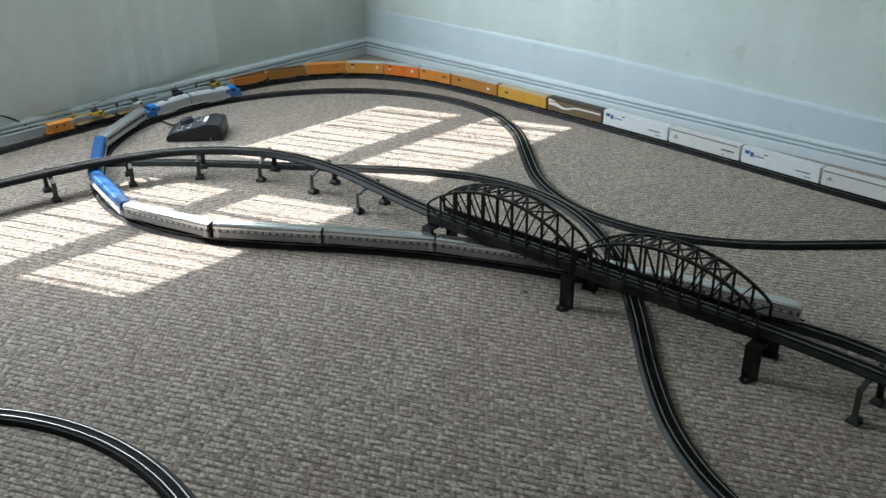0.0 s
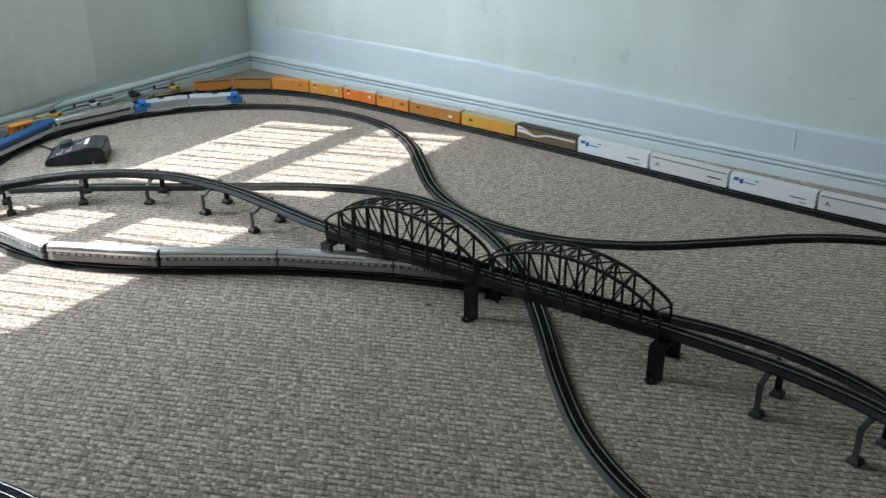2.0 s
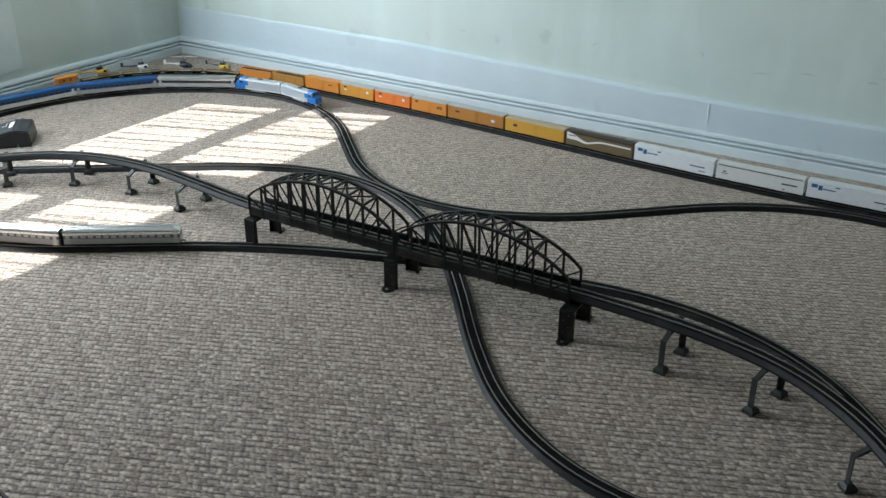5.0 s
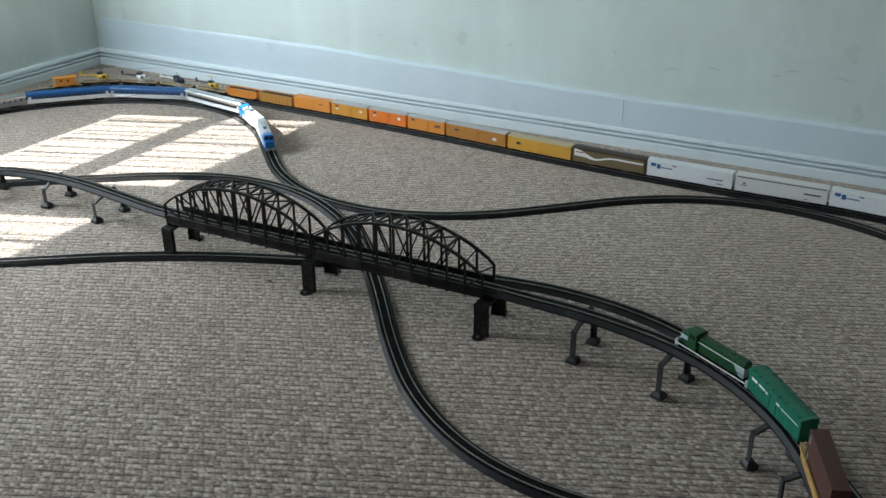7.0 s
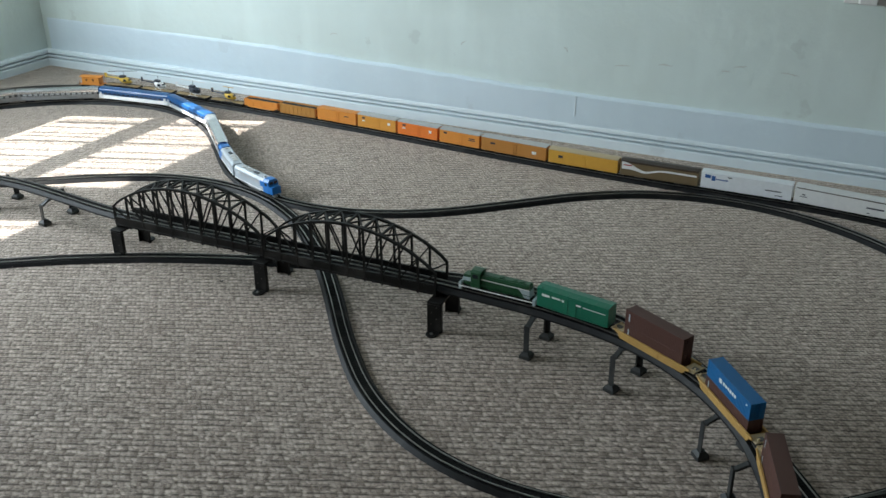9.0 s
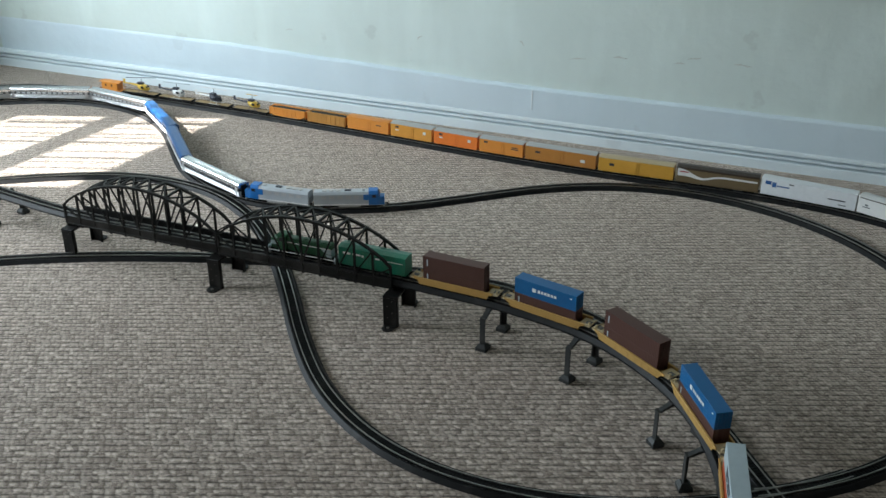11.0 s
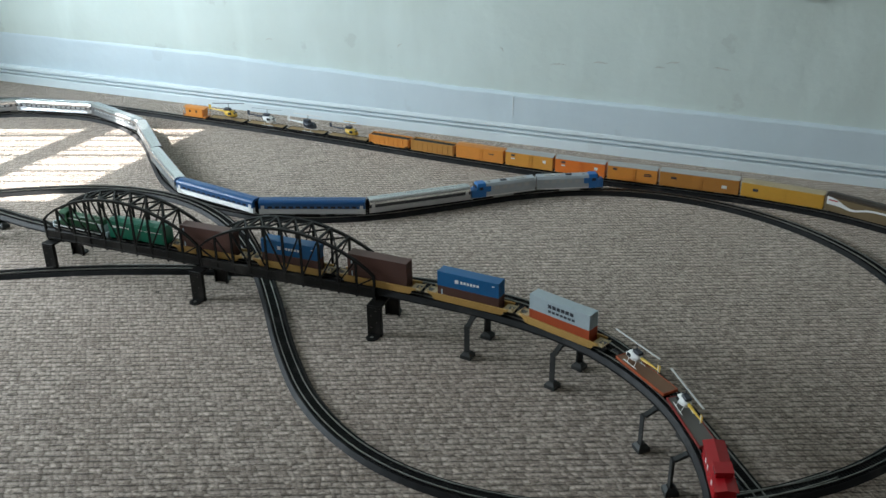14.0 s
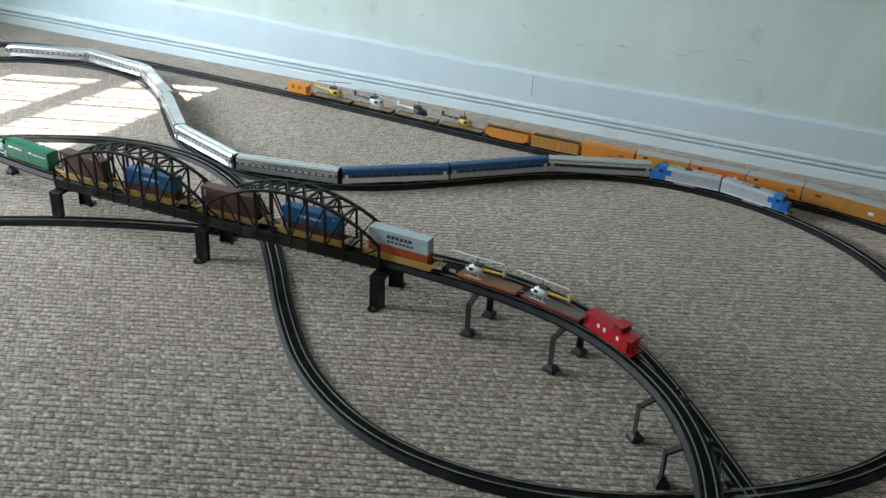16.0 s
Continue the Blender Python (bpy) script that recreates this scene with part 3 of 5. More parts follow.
# ---- parts shared by all cars: local x points forward, z = 0 is the rail top ----
def make_truck(car, x, first=[None]):
    if first[0] is None:
        bm = boxes((-0.016, 0.016, -0.0115, -0.0085, 0.001, 0.0065), (-0.016, 0.016, 0.0085, 0.0115, 0.001, 0.0065), (-0.003, 0.003, -0.0085, 0.0085, 0.003, 0.0075), bevel=0.0008)
        t = part("truck", bm, M_DARKMETAL, car)
        t.matrix_basis = pose(x, 0, 0)
        w0 = None
        for wx in (-0.010, 0.010):
            for wy in (-0.0078, 0.0078):
                if w0 is None:
                    bm = bmesh.new()
                    tube(bm, (0, -0.0012, 0.0055), (0, 0.0012, 0.0055), 0.0055, seg=12)
                    w0 = part("wheel", bm, M_WHEEL, t)
                    w0.matrix_basis = pose(wx, wy, 0)
                else:
                    again(w0, pose(wx, wy, 0), t)
        first[0] = t
    else:
        t = again(first[0], pose(x, 0, 0), car)
        w0 = first[0].children[0]
        for wx in (-0.010, 0.010):
            for wy in (-0.0078, 0.0078):
                again(w0, pose(wx, wy, 0), t)


def make_coupler(car, x, first=[None]):
    if first[0] is None:
        bm = boxes((-0.006, 0.006, -0.0012, 0.0012, 0.007, 0.0095), (0.004, 0.0075, -0.0025, 0.0025, 0.0065, 0.010))
        first[0] = part("coupler", bm, M_DARKMETAL, car)
        first[0].matrix_basis = pose(x, 0, 0, 0, 0, 0 if x > 0 else 180)
    else:
        again(first[0], pose(x, 0, 0, 0, 0, 0 if x > 0 else 180), car)


def running_gear(car, L, inset=0.03):
    for e in (-1, 1):
        make_truck(car, e * (L / 2 - inset))
        make_coupler(car, e * (L / 2 - 0.001))


def print_bars(car, L, side, rows, mat, label=""):
    """Lettering reduced to small bars on a side; rows: (x, z, length, height)."""
    for x, z, w, h in rows:
        bm = bmesh.new()
        y0, y1 = sorted((side[0], side[0] + side[1] * 0.0004))
        box(bm, x - w / 2, x + w / 2, y0, y1, z - h / 2, z + h / 2)
        part("marking", bm, mat, car, label)


def round_roof(w, z_eave, z_top, n=8):
    """Half section of a roof from the left eave over the ridge."""
    return [(w / 2 * math.cos(math.pi * i / n), z_eave + (z_top - z_eave) * math.sin(math.pi * i / n) ** 0.75 if 0 < i < n else z_eave) for i in range(n + 1)]


def boxcar(name, label, L, color, roof, height=0.047, ribs=0, door=True, marks=(), category="boxcar", w=0.034, roof_rim=None):
    car = thing(name, label, category, "")
    h = L / 2 - 0.004
    part("body", boxes((-h, h, -w / 2, w / 2, 0.009, height - 0.003), bevel=0.0006), color, car)
    bm = bmesh.new()
    prof = [(-w / 2 - 0.0005, height - 0.003), (-w / 2 - 0.0005, height - 0.0015), (0, height + 0.001), (w / 2 + 0.0005, height - 0.0015), (w / 2 + 0.0005, height - 0.003)]
    loft(bm, [[(x, y, z) for y, z in prof] for x in (-h - 0.0005, h + 0.0005)])
    r = part("roof", bm, roof, car)
    seam = None
    for i in range(8):
        m = pose(-h + 2 * h * (i + 0.5) / 8, 0, 0)
        if seam is None:
            seam = part("roof_rib", boxes((-0.0006, 0.0006, -w / 2, w / 2, height - 0.0012, height + 0.0002)), roof, r)
            seam.matrix_basis = m
        else:
            again(seam, m, r)
    part("underframe", boxes((-h, h, -0.006, 0.006, 0.005, 0.009), (-h * 0.4, h * 0.4, -0.013, 0.013, 0.0045, 0.009)), M_DARKMETAL, car)
    rib = None
    for i in range(ribs):
        x = -h + 2 * h * (i + 0.5) / ribs
        for s in (-1, 1):
            if rib is None:
                rib = part("rib", boxes((-0.0006, 0.0006, -0.0003, 0.0003, 0.010, height - 0.004)), color, car)
                rib.matrix_basis = pose(x, s * w / 2, 0)
            else:
                again(rib, pose(x, s * w / 2, 0), car)
    if door:
        for s in (-1, 1):
            d = part("door", boxes((-0.014, 0.014, -0.0007, 0.0007, 0.0105, height - 0.005), bevel=0.0003), color, car)
            d.matrix_basis = pose(0.004 * s, s * (w / 2 + 0.0004), 0)
            k = part("door_bar", boxes((-0.0005, 0.0005, -0.0009, 0.0009, 0.011, height - 0.006)), color, d)
            k.matrix_basis = pose(0.006, s * 0.0007, 0)
    ladder = None
    for e in (-1, 1):
        bm = bmesh.new()
        for k in range(6):
            z = 0.012 + (height - 0.018) * k / 5
            box(bm, -0.0003, 0.0004, 0.006, 0.013, z, z + 0.0005)
        ladder = part("ladder", bm, color, car)
        ladder.matrix_basis = pose(e * (h + 0.0006), 0, 0, 0, 0, 0 if e > 0 else 180)
    for s in (-1, 1):
        print_bars(car, L, (s * (w / 2 + (0.0001 if not ribs else 0.0006)), s), [(x, z, a, b) for x, z, a, b, m in marks if m is P_INK], P_INK)
        print_bars(car, L, (s * (w / 2 + (0.0001 if not ribs else 0.0006)), s), [(x, z, a, b) for x, z, a, b, m in marks if m is P_PRINT], P_PRINT)
        print_bars(car, L, (s * (w / 2 + (0.0001 if not ribs else 0.0006)), s), [(x, z, a, b) for x, z, a, b, m in marks if m is P_WHITE], P_WHITE)
    running_gear(car, L)
    return car


def coach(label, roof_mat, side_mat, band_mat, windows=True, end_round=False, panes=None):
    L, w = 0.2935, 0.037
    car = thing("passenger_car", label, "model passenger car")
    h = L / 2 - 0.003
    # lower body with a fluted side
    bm = bmesh.new()
    prof = [(-w / 2 + 0.003, 0.008), (w / 2 - 0.003, 0.008)]
    left, right = [], []
    z = 0.010
    while z < 0.0235:
        right += [(w / 2 - 0.0006, z), (w / 2, z + 0.0007), (w / 2, z + 0.0016)]
        z += 0.0024
    left = [(-y, zz) for y, zz in right[::-1]]
    loft(bm, [[(x, y, zz) for y, zz in prof + right + left] for x in (-h, h)])
    part("lower_body", bm, side_mat, car)
    part("window_band", boxes((-h, h, -w / 2 + 0.0005, w / 2 - 0.0005, 0.0242, 0.0335)), band_mat, car)
    bm = bmesh.new()
    roofp = [(w / 2 - 0.0002, 0.0335)] + [(w / 2 * math.cos(a) ** 0.6 if a < math.pi / 2 else -w / 2 * (-math.cos(a)) ** 0.6, 0.037 + 0.011 * math.sin(a)) for a in [math.pi * i / 12 for i in range(1, 12)] if abs(math.cos(a)) > 1e-6] + [(-w / 2 + 0.0002, 0.0335)]
    st = [(-h, 1.0), (h, 1.0)]
    if end_round:
        st = [(-h, 0.55), (-h + 0.006, 0.8), (-h + 0.016, 0.95), (-h + 0.03, 1.0), (h, 1.0)]
    loft(bm, [[(x, y * (0.8 + 0.2 * k), 0.0335 + (zz - 0.0335) * k) for y, zz in roofp] for x, k in st])
    r = part("roof", bm, roof_mat, car, smooth=False)
    for y in (-0.012, -0.006, 0.0, 0.006, 0.012):
        zt = 0.0475 - abs(y) * 0.12
        part("roof_seam", boxes((-h + 0.03, h - 0.002, y - 0.0003, y + 0.0003, zt - 0.002, zt + 0.0006)), roof_mat, r)
    if windows:
        first = None
        for i in range(13):
            x = -h + 0.03 + (2 * h - 0.06) * i / 12
            for s in (-1, 1):
                m = pose(x, s * (w / 2 - 0.0003), 0)
                if first is None:
                    first = part("window", boxes((-0.0062, 0.0062, -0.0004, 0.0004, 0.0258, 0.0318), bevel=0.0002), panes or M_GLASS, car)
                    first.matrix_basis = m
                else:
                    again(first, m, car)
        for e in (-1, 1):
            for s in (-1, 1):
                d = part("door", boxes((-0.0045, 0.0045, -0.0004, 0.0004, 0.0095, 0.0335)), side_mat, car)
                d.matrix_basis = pose(e * (h - 0.010), s * (w / 2 + 0.0001), 0)
    part("underframe", boxes((-h, h, -0.008, 0.008, 0.005, 0.0082), (-0.05, 0.02, -0.014, 0.014, 0.0035, 0.0082), (0.035, 0.06, -0.013, 0.013, 0.004, 0.0082)), M_DARKMETAL, car)
    for e in (-1, 1):
        if end_round and e < 0:
            continue
        part("diaphragm", boxes((e * h - 0.002, e * h + 0.002, -0.009, 0.009, 0.009, 0.041), bevel=0.0008), M_DARKMETAL, car)
    running_gear(car, L, 0.045)
    return car


def cowl_loco(label):
    """Passenger engine: blue cab and nose at the front, pale grey cowl body."""
    L, w = 0.198, 0.034
    car = thing("passenger_locomotive", label, "model locomotive", "passenger engines")
    h = L / 2 - 0.004
    bm = bmesh.new()
    side = [(-w / 2, 0.010), (w / 2, 0.010), (w / 2, 0.040), (w / 2 - 0.005, 0.046), (-w / 2 + 0.005, 0.046), (-w / 2, 0.040)]
    loft(bm, [[(x, y, z) for y, z in side] for x in (-h, h - 0.042)])
    body = part("cowl_body", bm, P_LOCOGREY, car)
    bm = bmesh.new()
    big = [(-w / 2 - 0.0004, 0.0095), (w / 2 + 0.0004, 0.0095), (w / 2 + 0.0004, 0.041), (w / 2 - 0.005, 0.0485), (-w / 2 + 0.005, 0.0485), (-w / 2 - 0.0004, 0.041)]
    low = [(y * 0.92, z if z < 0.03 else 0.030 + (z - 0.041) * 0.3) for y, z in big]
    loft(bm, [[(h - 0.042, y, z) for y, z in big], [(h - 0.018, y, z) for y, z in big], [(h - 0.012, *p) for p in low], [(h, y * 0.9, z) for y, z in low]])
    cab = part("cab", bm, P_LOCOBLUE, car)
    for s in (-1, 1):
        y0, y1 = sorted((s * w / 2 + s * 0.0002, s * w / 2 + s * 0.0009))
        part("cab_window", boxes((h - 0.033, h - 0.022, y0, y1, 0.031, 0.039)), M_GLASS, cab)
        bm = bmesh.new()
        box(bm, h - 0.0165, h - 0.0155, min(s * 0.002, s * 0.013), max(s * 0.002, s * 0.013), 0.036, 0.0445, m=Matrix.Translation((0.0022, 0, 0)))
        part("windscreen", bm, M_GLASS, cab)
        # louvred panels, blue sweep and grab rails on the side
        for k in range(5):
            x = -h + 0.02 + k * 0.022
            part("louvre", boxes((x, x + 0.014, min(s * w / 2, s * (w / 2 + 0.0006)), max(s * w / 2, s * (w / 2 + 0.0006)), 0.028, 0.037)), P_SKIRT, body)
        part("sweep", boxes((h - 0.056, h - 0.041, min(s * w / 2, s * (w / 2 + 0.0007)), max(s * w / 2, s * (w / 2 + 0.0007)), 0.024, 0.040)), P_LOCOBLUE, body)
        part("sill_stripe", boxes((-h, h - 0.042, min(s * w / 2, s * (w / 2 + 0.0007)), max(s * w / 2, s * (w / 2 + 0.0007)), 0.010, 0.013)), P_WHITE, body)
    for x in (-0.066, -0.048, -0.030):
        bm = bmesh.new()
        tube(bm, (x, 0, 0.046), (x, 0, 0.0482), 0.0075, seg=14)
        part("roof_fan", bm, P_ROOFGREY, body)
    part("exhaust", boxes((-0.012, 0.006, -0.005, 0.005, 0.046, 0.0485), bevel=0.0006), P_INK, body)
    part("horn", boxes((0.036, 0.044, -0.004, 0.004, 0.046, 0.0495), bevel=0.0006), P_SKIRT, body)
    part("underframe", boxes((-h, h, -0.012, 0.012, 0.006, 0.010), (-0.03, 0.03, -0.015, 0.015, 0.0025, 0.010), bevel=0.0008), P_SKIRT, car)
    part("pilot", boxes((h - 0.003, h + 0.001, -0.014, 0.014, 0.002, 0.010), bevel=0.0008), P_LOCOGREY, car)
    running_gear(car, L, 0.042)
    return car


def hood_loco():
    L = 0.180
    car = thing("freight_locomotive", "dark green hood locomotive with white sill stripe on raised track", "model locomotive")
    h = L / 2 - 0.004
    part("frame", boxes((-h, h, -0.016, 0.016, 0.009, 0.0125), (-0.026, 0.026, -0.013, 0.013, 0.003, 0.009), bevel=0.0006), M_DARKMETAL, car)
    for s in (-1, 1):
        part("sill_stripe", boxes((-h, h, min(s * 0.016, s * 0.0166), max(s * 0.016, s * 0.0166), 0.010, 0.0125)), P_WHITE, car)
        bm = bmesh.new()
        n = 10
        for i in range(n):
            x = -h + 0.006 + (2 * h - 0.012) * i / (n - 1)
            box(bm, x - 0.0003, x + 0.0003, s * 0.0155 - 0.0003, s * 0.0155 + 0.0003, 0.0125, 0.0235)
        box(bm, -h + 0.006, h - 0.006, s * 0.0155 - 0.0004, s * 0.0155 + 0.0004, 0.0232, 0.0240)
        part("handrail", bm, P_DKGREEN, car)
    hood = part("long_hood", boxes((-h + 0.010, 0.036, -0.010, 0.010, 0.0125, 0.0430), bevel=0.0012), P_DKGREEN, car)
    part("roof_band", boxes((-h + 0.012, 0.034, -0.0075, 0.0075, 0.0430, 0.0448), bevel=0.0006), P_DKGREEN, hood)
    for x in (-0.055, -0.038, -0.008):
        bm = bmesh.new()
        tube(bm, (x, 0, 0.0445), (x, 0, 0.0464), 0.006, seg=12)
        part("roof_fan", bm, P_DKGREEN, hood)
    for s in (-1, 1):
        part("hood_stripe", boxes((-h + 0.011, 0.036, min(s * 0.010, s * 0.0111), max(s * 0.010, s * 0.0111), 0.0325, 0.0343)), P_WHITE, hood)
        for k in range(5):
            x = -h + 0.016 + 0.019 * k
            part("hood_door", boxes((x, x + 0.015, min(s * 0.010, s * 0.0106), max(s * 0.010, s * 0.0106), 0.0145, 0.0395)), P_DKGREEN, hood)
    cab = part("cab", boxes((0.036, 0.058, -0.0155, 0.0155, 0.0125, 0.0470), bevel=0.001), P_DKGREEN, car)
    bm = bmesh.new()
    roofp = [(-0.0162, 0.0470), (-0.0162, 0.0480), (-0.008, 0.0510), (0.008, 0.0510), (0.0162, 0.0480), (0.0162, 0.0470)]
    loft(bm, [[(x, y, z) for y, z in roofp] for x in (0.0352, 0.059)])
    part("cab_roof", bm, P_DKGREEN, cab)
    for s in (-1, 1):
        part("cab_window", boxes((0.041, 0.053, min(s * 0.0155, s * 0.0161), max(s * 0.0155, s * 0.0161), 0.035, 0.0435)), M_GLASS, cab)
    nose = part("short_hood", boxes((0.058, h - 0.008, -0.010, 0.010, 0.0125, 0.037), bevel=0.001), P_DKGREEN, car)
    part("nose_band", boxes((0.0585, h - 0.0075, -0.0106, 0.0106, 0.0225, 0.0315), bevel=0.0006), P_CGREY, nose)
    bm = bmesh.new()
    prof = [(-h + 0.0095, 0.0140), (-h + 0.020, 0.0140), (-h + 0.034, 0.0320), (-h + 0.0095, 0.0320)]
    loft(bm, [[(x, y, z) for x, z in prof] for y in (-0.0112, 0.0112)])
    part("rear_panel", bm, P_CGREY, hood)
    for e in (-1, 1):
        part("end_steps", boxes((e * h - 0.006, e * h + 0.001, -0.016, 0.016, 0.003, 0.018), bevel=0.0008), P_CGREY, car)
    running_gear(car, L, 0.036)
    return car


def container(name, label, mat, marks=None, mark_mat=None):
    """A 40-foot box, corrugated sides; local origin at its base."""
    L, w, H = 0.140, 0.028, 0.0325
    c = thing(name, label, "shipping container")
    bm = bmesh.new()
    n, prof = 34, []
    for s in (1, -1):
        row = []
        for i in range(n * 2 + 1):
            x = -L / 2 + 0.004 + (L - 0.008) * i / (n * 2)
            row.append((x * s, s * (w / 2 - (0.0003 if i % 2 else 0.0))))
        prof += [(-s * L / 2, s * w / 2)] + row + [(s * L / 2, s * w / 2)]
    prof = prof[::-1]
    loft(bm, [[(x, y, z) for x, y in prof] for z in (0.0012, H - 0.0012)])
    part("shell", bm, mat, c)
    part("roof", boxes((-L / 2, L / 2, -w / 2, w / 2, H - 0.0012, H), bevel=0.0003), mat, c)
    part("floor_frame", boxes((-L / 2, L / 2, -w / 2, w / 2, 0, 0.0012)), mat, c)
    for e in (-1, 1):
        for s in (-1, 1):
            part("corner_post", boxes((e * (L / 2 - 0.0012) - 0.0014, e * (L / 2 - 0.0012) + 0.0014, s * (w / 2 - 0.0012) - 0.0014, s * (w / 2 - 0.0012) + 0.0014, 0.0001, H + 0.0002)), mat, c)
    for y in (-0.009, -0.003, 0.003, 0.009):
        part("lock_rod", boxes((-L / 2 - 0.0009, -L / 2 - 0.0001, y - 0.0004, y + 0.0004, 0.002, H - 0.002)), mat, c)
    if marks:
        for s in (-1, 1):
            for x, z, a, b in marks:
                part("marking", boxes((-s * x - a / 2, -s * x + a / 2, min(s * w / 2, s * (w / 2 + 0.0004)), max(s * w / 2, s * (w / 2 + 0.0004)), z - b / 2, z + b / 2)), mark_mat, c)
    return c


def well_car():
    L, w = 0.215, 0.034
    car = thing("well_car", "yellow double-stack well car with cream end platforms", "model well car", "well cars")
    h = L / 2 - 0.006
    for s in (-1, 1):
        bm = bmesh.new()
        y = s * (w / 2)
        prof = [(-0.078, 0.0012), (0.078, 0.0012), (0.083, 0.0095), (0.092, 0.0125), (0.092, 0.0150), (-0.092, 0.0150), (-0.092, 0.0125), (-0.083, 0.0095)]
        loft(bm, [[(x, yy, z) for x, z in prof] for yy in (y - 0.0008, y + 0.0008)])
        sidep = part("side_sill", bm, P_YELLOW, car)
        part("rim", boxes((-0.093, 0.093, y - 0.0019, y + 0.0019, 0.0148, 0.0166), bevel=0.0004), P_YELLOW, sidep)
        for k in range(9):
            x = -0.072 + k * 0.018
            part("stake", boxes((x - 0.0008, x + 0.0008, min(y, y + s * 0.0013), max(y, y + s * 0.0013), 0.002, 0.0149)), P_YELLOW, sidep)
    part("well_floor", boxes((-0.077, 0.077, -0.0162, 0.0162, 0.0012, 0.0022)), P_YELLOW, car)
    for e in (-1, 1):
        bm = bmesh.new()
        box(bm, min(e * 0.078, e * h), max(e * 0.078, e * h), -0.0155, 0.0155, 0.0105, 0.0122, bevel=0.0004)
        pl = part("end_platform", bm, P_CREAM, car)
        part("walkway", boxes((min(e * 0.088, e * h), max(e * 0.088, e * h), -0.005, 0.005, 0.0122, 0.0132)), P_DECK, pl)
        part("bulkhead", boxes((e * 0.0775 - 0.0008, e * 0.0775 + 0.0008, -0.0155, 0.0155, 0.0022, 0.0122)), P_YELLOW, car)
        part("end_rail", boxes((e * h - 0.0006, e * h + 0.0006, -0.0155, 0.0155, 0.0122, 0.0146)), P_CREAM, pl)
        bm = bmesh.new()
        tube(bm, (e * (h - 0.004), 0.008, 0.0122), (e * (h - 0.004), 0.008, 0.0185), 0.0022, seg=10)
        part("brake_wheel", bm, P_CREAM, pl)
    running_gear(car, L, 0.018)
    return car


def flat_car(name, label, L, side_mat, deck_mat, group):
    w = 0.033
    car = thing(name, label, "model flatcar", group)
    h = L / 2 - 0.006
    part("deck", boxes((-h, h, -w / 2 + 0.0015, w / 2 - 0.0015, 0.011, 0.0130)), deck_mat, car)
    for s in (-1, 1):
        bm = boxes((-h, h, s * (w / 2 - 0.0008) - 0.0008, s * (w / 2 - 0.0008) + 0.0008, 0.0085, 0.0138))
        sill = part("side_sill", bm, side_mat, car)
        for k in range(8):
            x = -h + 0.008 + (2 * h - 0.016) * k / 7
            part("stake_pocket", boxes((x - 0.001, x + 0.001, min(s * w / 2, s * (w / 2 + 0.001)), max(s * w / 2, s * (w / 2 + 0.001)), 0.009, 0.013)), side_mat, sill)
    for e in (-1, 1):
        part("end_sill", boxes((e * h - 0.001, e * h + 0.001, -w / 2, w / 2, 0.008, 0.0135)), side_mat, car)
    part("centre_sill", boxes((-h, h, -0.004, 0.004, 0.005, 0.011)), M_DARKMETAL, car)
    running_gear(car, L, 0.026)
    return car


